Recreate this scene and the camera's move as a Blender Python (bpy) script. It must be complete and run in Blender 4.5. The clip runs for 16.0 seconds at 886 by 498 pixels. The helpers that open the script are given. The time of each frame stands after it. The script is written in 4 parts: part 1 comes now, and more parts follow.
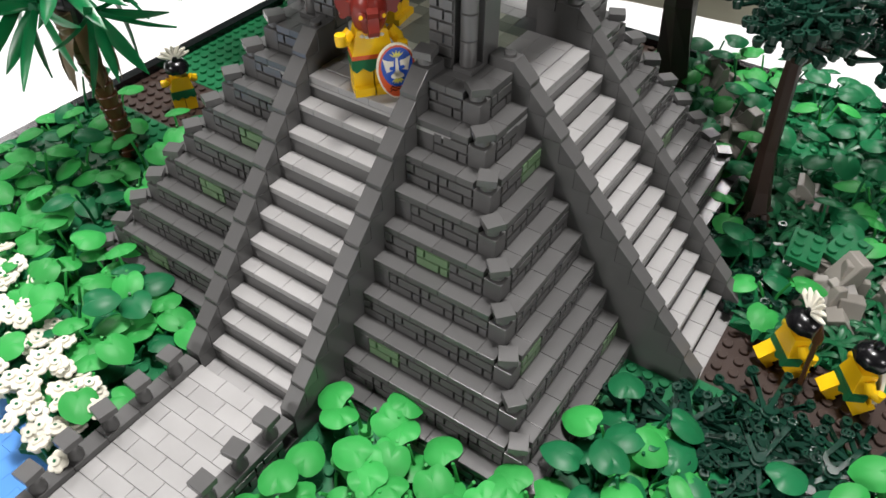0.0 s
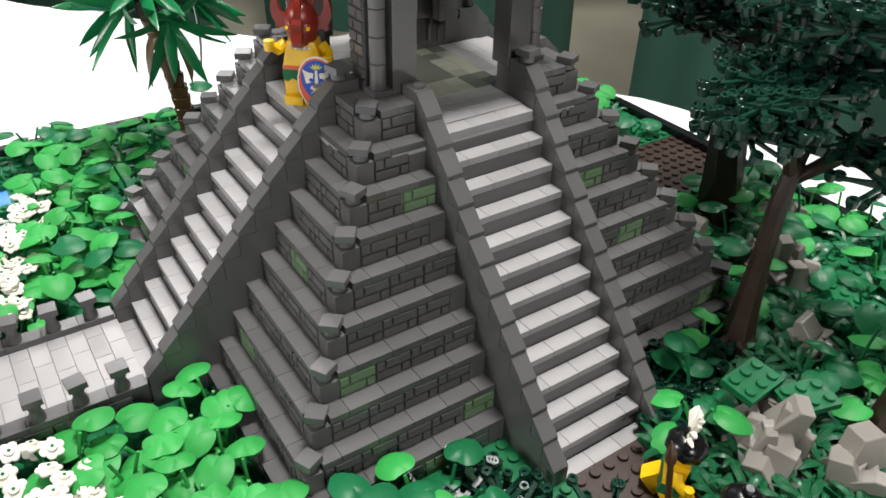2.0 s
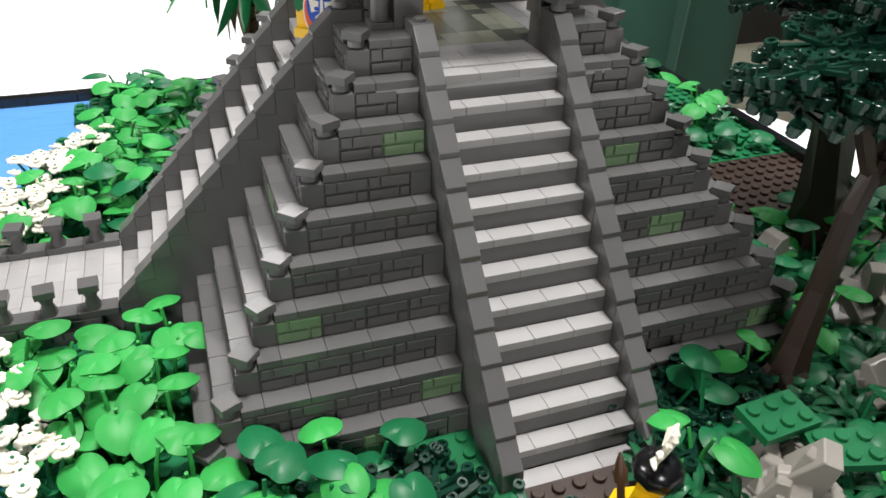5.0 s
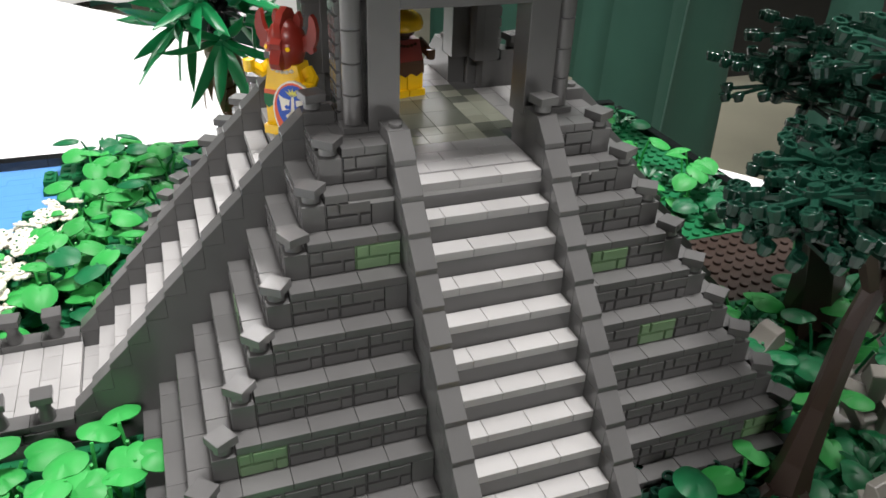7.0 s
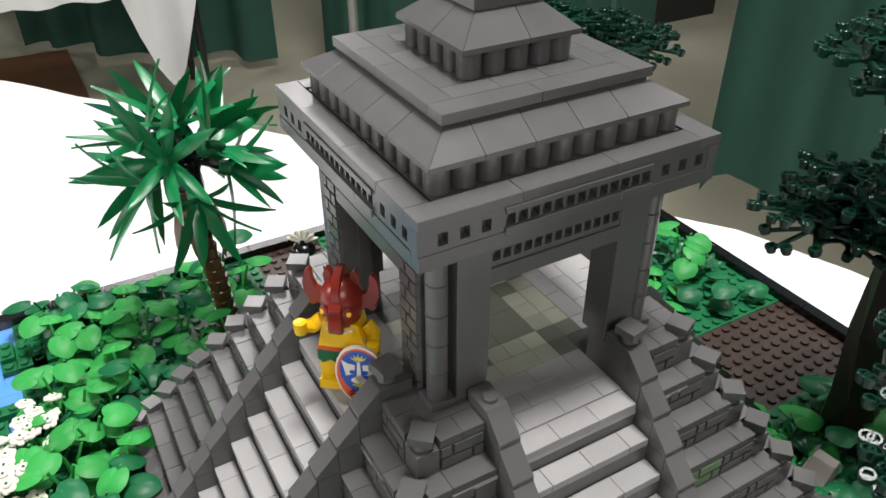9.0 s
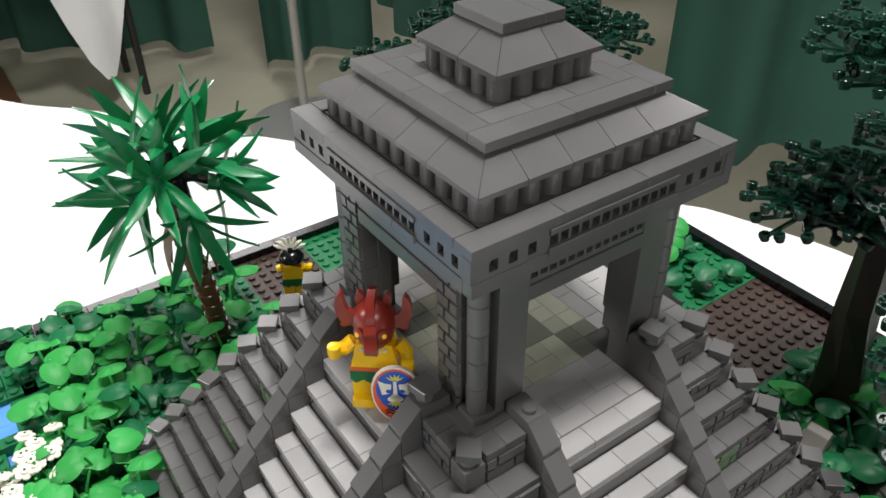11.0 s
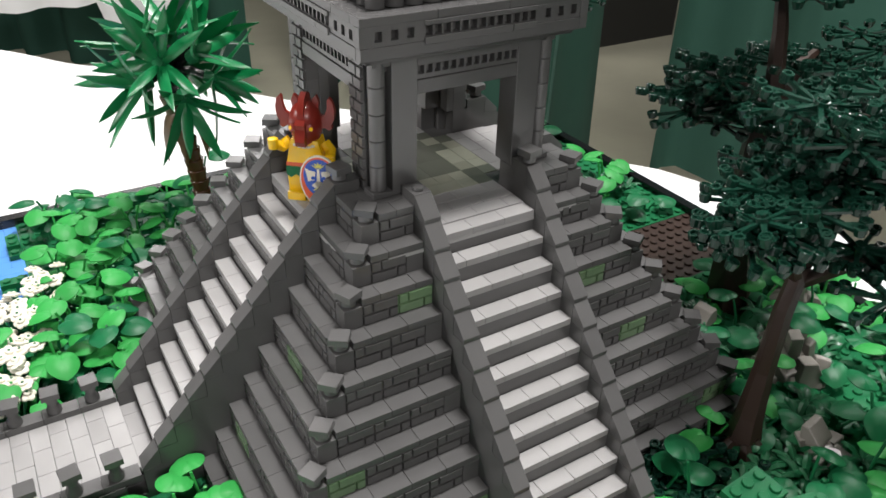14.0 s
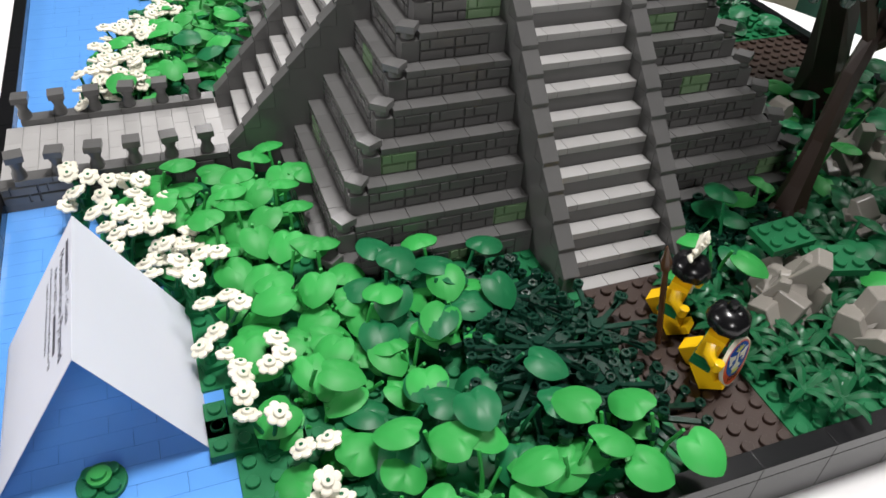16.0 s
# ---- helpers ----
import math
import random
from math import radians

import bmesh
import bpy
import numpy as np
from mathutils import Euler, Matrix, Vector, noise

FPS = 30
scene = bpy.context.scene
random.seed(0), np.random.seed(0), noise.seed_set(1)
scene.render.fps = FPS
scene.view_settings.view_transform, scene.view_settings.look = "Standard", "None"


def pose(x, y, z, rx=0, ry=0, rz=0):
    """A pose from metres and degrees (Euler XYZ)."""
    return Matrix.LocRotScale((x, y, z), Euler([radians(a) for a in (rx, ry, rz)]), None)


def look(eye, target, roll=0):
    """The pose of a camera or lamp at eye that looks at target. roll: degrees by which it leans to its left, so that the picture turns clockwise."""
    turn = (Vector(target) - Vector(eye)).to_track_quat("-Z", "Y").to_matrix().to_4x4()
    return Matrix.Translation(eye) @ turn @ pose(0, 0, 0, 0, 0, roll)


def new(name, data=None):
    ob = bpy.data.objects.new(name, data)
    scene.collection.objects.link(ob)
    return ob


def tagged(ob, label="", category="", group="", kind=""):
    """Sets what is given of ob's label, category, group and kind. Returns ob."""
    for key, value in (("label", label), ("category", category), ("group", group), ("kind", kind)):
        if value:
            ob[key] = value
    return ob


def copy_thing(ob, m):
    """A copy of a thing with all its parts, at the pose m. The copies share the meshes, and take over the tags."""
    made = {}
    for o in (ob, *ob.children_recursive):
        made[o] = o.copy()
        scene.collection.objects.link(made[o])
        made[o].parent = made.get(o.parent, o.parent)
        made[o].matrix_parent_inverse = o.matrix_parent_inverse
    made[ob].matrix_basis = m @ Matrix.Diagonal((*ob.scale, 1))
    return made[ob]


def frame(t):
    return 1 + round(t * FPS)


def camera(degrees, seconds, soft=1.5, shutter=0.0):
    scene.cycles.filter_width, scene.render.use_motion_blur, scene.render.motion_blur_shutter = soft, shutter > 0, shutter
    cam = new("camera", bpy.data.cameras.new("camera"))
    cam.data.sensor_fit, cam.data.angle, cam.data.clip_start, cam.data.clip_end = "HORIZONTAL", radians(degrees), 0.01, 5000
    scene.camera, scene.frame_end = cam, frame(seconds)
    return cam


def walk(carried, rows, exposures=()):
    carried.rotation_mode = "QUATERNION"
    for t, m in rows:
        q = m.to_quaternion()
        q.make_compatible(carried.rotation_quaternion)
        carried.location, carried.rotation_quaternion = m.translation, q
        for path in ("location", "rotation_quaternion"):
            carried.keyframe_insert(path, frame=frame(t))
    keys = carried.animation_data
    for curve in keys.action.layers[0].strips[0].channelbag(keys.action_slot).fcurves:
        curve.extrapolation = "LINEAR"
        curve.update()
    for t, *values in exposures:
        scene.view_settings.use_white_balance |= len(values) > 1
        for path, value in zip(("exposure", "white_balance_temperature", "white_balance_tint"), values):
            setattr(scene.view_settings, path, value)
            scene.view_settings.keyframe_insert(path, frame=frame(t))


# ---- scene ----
cam = camera(60.1, 16.0, 1.6)
PATH = [
    (0, (-0.269, -0.182, 0.283), (0.945, 0.628, -1.085), 0.7),
    (0.5, (-0.25, -0.213, 0.267), (0.852, 0.764, -1.086), 0.9),
    (1, (-0.231, -0.246, 0.26), (0.844, 0.851, -1.021), 1.1),
    (1.5, (-0.205, -0.285, 0.255), (0.835, 0.981, -0.891), 2.4),
    (2, (-0.184, -0.299, 0.254), (0.751, 1.059, -0.878), 1.6),
    (2.5, (-0.152, -0.312, 0.252), (0.548, 1.182, -0.878), -0.8),
    (3, (-0.136, -0.319, 0.247), (0.411, 1.247, -0.871), -0.3),
    (3.5, (-0.132, -0.325, 0.233), (0.366, 1.28, -0.852), 0.5),
    (4, (-0.119, -0.32, 0.224), (0.444, 1.257, -0.869), 1.3),
    (6.5, (-0.11, -0.316, 0.205), (0.491, 1.289, -0.825), 1.9),
    (7, (-0.1, -0.289, 0.231), (0.518, 1.316, -0.79), 2.3),
    (7.5, (-0.1, -0.26, 0.255), (0.564, 1.322, -0.773), 2.0),
    (8, (-0.108, -0.241, 0.277), (0.603, 1.311, -0.764), 0.7),
    (8.5, (-0.111, -0.211, 0.298), (0.637, 1.251, -0.844), -0.3),
    (9, (-0.125, -0.194, 0.303), (0.694, 1.253, -0.809), -0.1),
    (11.5, (-0.149, -0.174, 0.318), (0.793, 1.147, -0.851), -1.5),
    (12, (-0.154, -0.172, 0.32), (0.805, 1.136, -0.85), -2.3),
    (12.5, (-0.156, -0.182, 0.326), (0.808, 1.134, -0.83), -2.2),
    (13, (-0.162, -0.198, 0.332), (0.796, 1.15, -0.793), -0.6),
    (13.5, (-0.165, -0.25, 0.307), (0.761, 1.159, -0.769), 1.3),
    (14, (-0.166, -0.293, 0.276), (0.736, 1.149, -0.776), 1.6),
    (14.5, (-0.162, -0.325, 0.261), (0.662, 1.137, -0.828), 1.8),
    (15, (-0.161, -0.37, 0.245), (0.507, 1.125, -0.904), 1.9),
    (15.5, (-0.16, -0.371, 0.235), (0.439, 1.089, -0.994), 2.7),
    (16, (-0.173, -0.366, 0.225), (0.412, 1.057, -1.052), 3.6),
]
walk(cam, [(t, look(eye, target, roll)) for t, eye, target, roll in PATH], exposures=[(0, -0.15), (1, -0.14), (2, -0.02), (4.2, 0.04), (6.5, 0.14), (7.2, 0.12), (9, -0.14), (12.5, -0.2), (14, -0.08), (15, -0.04), (15.5, -0.15), (16, -0.28)])

# ---------------------------------------------------------------- world and light
world = bpy.data.worlds.new("hall")
scene.world = world
world.use_nodes = True
wbg = world.node_tree.nodes["Background"]
wbg.inputs[0].default_value = (0.88, 0.92, 1.0, 1)
wbg.inputs[1].default_value = 0.22


def unseen_lamp(x, y, z, sx, sy, power, colour=(1.0, 0.965, 0.955)):
    data = bpy.data.lights.new("hall_lamp", "AREA")
    data.shape, data.size, data.size_y = "RECTANGLE", sx, sy
    data.energy, data.color = power, colour
    lamp = new("hall_lamp", data)
    lamp.matrix_world = look((x, y, z), (0, 0, 0))
    return tagged(lamp, "bright hall ceiling lamp hanging high above", "lamp", kind="structure")


# a few stand-ins for the hall's many lamps, all out of view
unseen_lamp(0.25, -0.05, 2.6, 0.45, 0.45, 92)
# added low, so that their light reaches in under the temple roof
unseen_lamp(-2.8, 0.8, 1.6, 0.5, 0.5, 46)
unseen_lamp(1.9, 0.1, 1.5, 0.4, 0.4, 16)
unseen_lamp(-0.6, -2.6, 1.7, 0.5, 0.5, 30)
unseen_lamp(0.5, 3.0, 2.0, 1.2, 1.2, 46)
# extra fill with no known source, brightens the hall floor and drapes
unseen_lamp(1.25, 1.0, 3.6, 0.5, 0.5, 46)

# ---------------------------------------------------------------- units: studs in plan, plates in height
S = 0.008
PL = 0.4


def at(x, y, p, rz=0.0, rx=0.0, ry=0.0):
    """A pose from studs in plan and plates in height."""
    return pose(x * S, y * S, p * PL * S, rx, ry, rz)


# ---------------------------------------------------------------- materials
def plastic(name, rgb, rough=0.22, vary=0.10, bump=0.05, through_light=0.0):
    m = bpy.data.materials.new(name)
    m.use_nodes = True
    nt = m.node_tree
    b = nt.nodes["Principled BSDF"]
    info = nt.nodes.new("ShaderNodeObjectInfo")
    tc = nt.nodes.new("ShaderNodeTexCoord")
    w = nt.nodes.new("ShaderNodeMath")
    w.operation = "MULTIPLY"
    w.inputs[1].default_value = 40
    nt.links.new(info.outputs["Random"], w.inputs[0])

    def grain(scale, detail):
        n = nt.nodes.new("ShaderNodeTexNoise")
        n.noise_dimensions = "4D"
        n.inputs["Scale"].default_value = scale
        n.inputs["Detail"].default_value = detail
        nt.links.new(tc.outputs["Object"], n.inputs["Vector"])
        nt.links.new(w.outputs[0], n.inputs["W"])
        return n.outputs[0]

    coarse, fine = grain(90, 3), grain(1400, 2)
    # value: piece to piece, and cloudy wear within a piece
    add = nt.nodes.new("ShaderNodeMath")
    add.operation = "ADD"
    nt.links.new(info.outputs["Random"], add.inputs[0])
    nt.links.new(coarse, add.inputs[1])
    rng = nt.nodes.new("ShaderNodeMapRange")
    rng.inputs["From Min"].default_value, rng.inputs["From Max"].default_value = 0.2, 1.8
    rng.inputs["To Min"].default_value, rng.inputs["To Max"].default_value = 1 - vary, 1 + vary
    nt.links.new(add.outputs[0], rng.inputs["Value"])
    hsv = nt.nodes.new("ShaderNodeHueSaturation")
    hsv.inputs["Color"].default_value = (*rgb, 1)
    nt.links.new(rng.outputs[0], hsv.inputs["Value"])
    nt.links.new(hsv.outputs[0], b.inputs["Base Color"])
    rr = nt.nodes.new("ShaderNodeMapRange")
    rr.inputs["To Min"].default_value, rr.inputs["To Max"].default_value = rough * 0.85, rough * 1.2
    nt.links.new(coarse, rr.inputs["Value"])
    nt.links.new(rr.outputs[0], b.inputs["Roughness"])
    bp = nt.nodes.new("ShaderNodeBump")
    bp.inputs["Strength"].default_value = bump
    bp.inputs["Distance"].default_value = 0.0004
    nt.links.new(fine, bp.inputs["Height"])
    nt.links.new(bp.outputs[0], b.inputs["Normal"])
    if through_light:
        b.inputs["Subsurface Weight"].default_value = through_light
        b.inputs["Subsurface Radius"].default_value = (0.002, 0.002, 0.001)
    return m


DARK = plastic("dark_grey_plastic", (0.102, 0.101, 0.100), 0.24, 0.13)
LIGHT = plastic("light_grey_plastic", (0.335, 0.33, 0.325), 0.36, 0.10)
SANDG = plastic("sand_green_plastic", (0.15, 0.24, 0.13))
BLACK = plastic("black_plastic", (0.006, 0.006, 0.007), 0.22)
BRIGHT = plastic("bright_green_plastic", (0.030, 0.30, 0.058), 0.48, 0.20, 0.03)
GREEN = plastic("green_plastic", (0.009, 0.125, 0.045), 0.40, 0.20, 0.03)
DGREEN = plastic("dark_green_plastic", (0.005, 0.031, 0.019), 0.24, 0.3)
MOSSY = plastic("dark_olive_grey_plastic", (0.15, 0.16, 0.13), 0.24, 0.14)
for glossy, level in ((DGREEN, 0.42), (BRIGHT, 0.32), (GREEN, 0.27)):
    glossy.node_tree.nodes["Principled BSDF"].inputs["Specular IOR Level"].default_value = level
BROWN = plastic("dark_brown_plastic", (0.028, 0.014, 0.009), 0.46, 0.2)
RBROWN = plastic("reddish_brown_plastic", (0.075, 0.032, 0.014), 0.25)
FRONDG = plastic("palm_green_plastic", (0.004, 0.17, 0.05), 0.3, 0.16, 0.03)
OLIVE = plastic("dark_tan_plastic", (0.13, 0.085, 0.035), 0.4)
BLUE = plastic("medium_blue_plastic", (0.10, 0.29, 0.68), 0.14, 0.08)
WHITE = plastic("white_plastic", (0.74, 0.71, 0.60), 0.35, 0.08)
YELLOW = plastic("yellow_plastic", (0.85, 0.52, 0.01), 0.22, 0.04)
RED = plastic("dark_red_plastic", (0.21, 0.020, 0.012), 0.33, 0.12)
RUST = plastic("orange_red_paint", (0.62, 0.09, 0.02), 0.3, 0.04)
SHBLUE = plastic("blue_paint", (0.02, 0.08, 0.42), 0.25, 0.04)
LIME = plastic("lime_paint", (0.62, 0.60, 0.10), 0.3, 0.04)
PAPER = plastic("white_paper", (0.82, 0.84, 0.90), 0.8, 0.02)
paper_nodes = PAPER.node_tree
see_through = paper_nodes.nodes.new("ShaderNodeBsdfTranslucent")
see_through.inputs["Color"].default_value = (0.80, 0.82, 0.88, 1)
paper_mix = paper_nodes.nodes.new("ShaderNodeMixShader")
paper_mix.inputs[0].default_value = 0.35
paper_nodes.links.new(paper_nodes.nodes["Principled BSDF"].outputs[0], paper_mix.inputs[1])
paper_nodes.links.new(see_through.outputs[0], paper_mix.inputs[2])
paper_nodes.links.new(paper_mix.outputs[0], paper_nodes.nodes["Material Output"].inputs["Surface"])
INK = plastic("black_ink", (0.03, 0.03, 0.05), 0.7, 0.02)
STONE = plastic("mid_grey_plastic", (0.23, 0.215, 0.19), 0.34, 0.22)
TAN = plastic("grey_green_plastic", (0.34, 0.35, 0.28), 0.22, 0.2)
BLADE = plastic("clear_green_plastic", (0.008, 0.10, 0.036), 0.36, 0.16)


def cloth(name, rgb, rough, scale, depth, vary=0.2):
    m = bpy.data.materials.new(name)
    m.use_nodes = True
    nt = m.node_tree
    b = nt.nodes["Principled BSDF"]
    tc = nt.nodes.new("ShaderNodeTexCoord")
    n = nt.nodes.new("ShaderNodeTexNoise")
    n.inputs["Scale"].default_value, n.inputs["Detail"].default_value = scale, 5
    nt.links.new(tc.outputs["Object"], n.inputs["Vector"])
    ramp = nt.nodes.new("ShaderNodeValToRGB")
    ramp.color_ramp.elements[0].color = (*[c * (1 - vary) for c in rgb], 1)
    ramp.color_ramp.elements[1].color = (*[min(1, c * (1 + vary)) for c in rgb], 1)
    nt.links.new(n.outputs[0], ramp.inputs[0])
    nt.links.new(ramp.outputs[0], b.inputs["Base Color"])
    b.inputs["Roughness"].default_value = rough
    bp = nt.nodes.new("ShaderNodeBump")
    bp.inputs["Strength"].default_value, bp.inputs["Distance"].default_value = 0.4, depth
    nt.links.new(n.outputs[0], bp.inputs["Height"])
    nt.links.new(bp.outputs[0], b.inputs["Normal"])
    return m


LINEN = cloth("white_tablecloth", (0.74, 0.74, 0.74), 0.85, 14, 0.004, 0.04)
DRAPE = cloth("green_drape", (0.022, 0.085, 0.060), 0.8, 6, 0.01, 0.25)
CONCRETE = cloth("worn_concrete", (0.34, 0.33, 0.25), 0.5, 2.2, 0.002, 0.35)
WALLPAINT = cloth("hall_wall_paint", (0.30, 0.30, 0.28), 0.9, 3, 0.002, 0.1)
DARKMETAL = plastic("dark_metal", (0.02, 0.02, 0.02), 0.4)
STEEL = plastic("brushed_grey_metal", (0.42, 0.42, 0.40), 0.35)
STEEL.node_tree.nodes["Principled BSDF"].inputs["Metallic"].default_value = 0.6
WOODTOP = cloth("brown_wood", (0.14, 0.065, 0.03), 0.5, 8, 0.001, 0.3)


# ---------------------------------------------------------------- mesh helpers (studs)
def box(bm, x0, x1, y0, y1, z0, z1, mat=0):
    vs = [bm.verts.new((x, y, z)) for z in (z0, z1) for y in (y0, y1) for x in (x0, x1)]
    for q in ((0, 2, 3, 1), (4, 5, 7, 6), (0, 1, 5, 4), (1, 3, 7, 5), (3, 2, 6, 7), (2, 0, 4, 6)):
        bm.faces.new([vs[i] for i in q]).material_index = mat
    return vs


def lathe(bm, profile, n=12, x=0.0, y=0.0, z=0.0, mat=0, m=None):
    """A turned solid from (radius, height) pairs."""
    rings = []
    for r, h in profile:
        rings.append([bm.verts.new((x + r * math.cos(2 * math.pi * i / n), y + r * math.sin(2 * math.pi * i / n), z + h)) for i in range(n)])
    for a, b in zip(rings, rings[1:]):
        for i in range(n):
            bm.faces.new((a[i], a[(i + 1) % n], b[(i + 1) % n], b[i])).material_index = mat
    bm.faces.new(rings[0][::-1]).material_index = mat
    bm.faces.new(rings[-1]).material_index = mat
    vs = [v for ring in rings for v in ring]
    if m is not None:
        bmesh.ops.transform(bm, matrix=m, verts=vs)
    return vs


def tube(bm, points, radii, n=7, mat=0):
    """A round limb through points, with a radius at each."""
    rings = []
    for i, p in enumerate(points):
        p = Vector(p)
        d = Vector(points[min(i + 1, len(points) - 1)]) - Vector(points[max(i - 1, 0)])
        q = d.to_track_quat("Z", "Y")
        rings.append([bm.verts.new(p + q @ Vector((radii[i] * math.cos(2 * math.pi * k / n), radii[i] * math.sin(2 * math.pi * k / n), 0))) for k in range(n)])
    for a, b in zip(rings, rings[1:]):
        for i in range(n):
            bm.faces.new((a[i], a[(i + 1) % n], b[(i + 1) % n], b[i])).material_index = mat
    bm.faces.new(rings[0][::-1]).material_index = mat
    bm.faces.new(rings[-1]).material_index = mat


def prism(bm, outline, y0, y1, axis="y", mat=0):
    """An outline in two axes, drawn out along the third."""
    def put(a, b, c):
        return {"y": (a, c, b), "x": (c, a, b), "z": (a, b, c)}[axis]
    r0 = [bm.verts.new(put(a, b, y0)) for a, b in outline]
    r1 = [bm.verts.new(put(a, b, y1)) for a, b in outline]
    n = len(outline)
    for i in range(n):
        bm.faces.new((r0[i], r0[(i + 1) % n], r1[(i + 1) % n], r1[i])).material_index = mat
    bm.faces.new(r0[::-1]).material_index = mat
    bm.faces.new(r1).material_index = mat
    return r0 + r1


def finish(name, bm, mats, bevel=0.0, smooth=35):
    if bevel:
        bmesh.ops.bevel(bm, geom=list(bm.edges), offset=bevel, segments=1, affect="EDGES", clamp_overlap=True)
    bmesh.ops.recalc_face_normals(bm, faces=list(bm.faces))
    bmesh.ops.scale(bm, vec=(S, S, S), verts=list(bm.verts))
    me = bpy.data.meshes.new(name)
    bm.to_mesh(me)
    bm.free()
    for m in (mats if isinstance(mats, (list, tuple)) else [mats]):
        me.materials.append(m)
    if smooth:
        me.shade_smooth()
        me.set_sharp_from_angle(angle=radians(smooth))
    return me


def thing(name, label, category, m=None, group="", kind="", data=None):
    ob = new(name, data)
    if m is not None:
        ob.matrix_basis = m
    return tagged(ob, label, category, group, kind)


def piece(name, me, parent, m=None, label=""):
    """One mesh object under a thing or a part; alike pieces share the mesh."""
    ob = new(name, me)
    ob.parent = parent
    if m is not None:
        ob.matrix_basis = m
    return tagged(ob, label)


def part(name, bm, mats, parent, label="", bevel=0.0, m=None, smooth=35):
    return piece(name, finish(name, bm, mats, bevel, smooth), parent, m, label)


def B():
    return bmesh.new()


R = random.Random(7)

# ---------------------------------------------------------------- shared bricks
def tile_mesh(w, d, mat, h=1.0):
    bm = B()
    box(bm, 0.009, w - 0.009, 0.009, d - 0.009, 0.0, h * PL)
    return finish("tile", bm, mat, 0.02)


def masonry_mesh(mat, w=2):
    """A wall brick with two raised courses on its front (-y) side."""
    bm = B()
    box(bm, 0.01, w - 0.01, 0.12, 1, 0, 3 * PL)
    g = 0.045
    mid = 1.5 * PL
    cut = 0.55
    for a, b, lo, hi in ((0, cut, mid, 3 * PL), (cut, w, mid, 3 * PL), (0, w - cut, 0, mid), (w - cut, w, 0, mid)):
        fs = box(bm, a + g, b - g, -0.03, 0.13, lo + g, hi - g)
        for v in fs:
            if v.co.y < 0:
                v.co.x += 0.025 if v.co.x < (a + b) / 2 else -0.025
                v.co.z += 0.025 if v.co.z < (lo + hi) / 2 else -0.025
    return finish("brick", bm, mat, 0, 0)


def plain_mesh(w, mat, h=3):
    bm = B()
    box(bm, 0.01, w - 0.01, 0.01, 1, 0, h * PL - 0.01)
    return finish("brick", bm, mat, 0.025)


TILE = {(w, m.name): tile_mesh(w, 1, m) for w in (1, 2, 3, 4) for m in (DARK, LIGHT, TAN)}
TILE22 = {m.name: tile_mesh(2, 2, m) for m in (DARK, LIGHT, TAN, MOSSY)}
TILE11 = {m.name: tile_mesh(1, 1, m) for m in (DARK, LIGHT, TAN, MOSSY)}
MASON, MASON_G = masonry_mesh(DARK), masonry_mesh(SANDG)
MASON15, MASON15B = masonry_mesh(DARK, 1.44), masonry_mesh(DARK, 1.42)
PLAIN1 = plain_mesh(1, DARK)

bm = B()
lathe(bm, [(0.30, 0), (0.40, 0.06), (0.40, PL)], 14)
NECK = finish("neck", bm, DARK)
bm = B()
lathe(bm, [(0.30, 0), (0.30, 0.17), (0.27, 0.2)], 14)
STUD = finish("stud", bm, DARK)


def cap_on(parent, x, y, p, turn, lean=0.0):
    """A round neck with a square tile turned on it."""
    neck = piece("cap_neck", NECK, parent, at(x, y, p))
    m = at(x, y, p + 1, turn, lean) @ pose(-0.5 * S, -0.5 * S, 0)
    piece("cap_tile", TILE11["dark_grey_plastic"], parent, m)


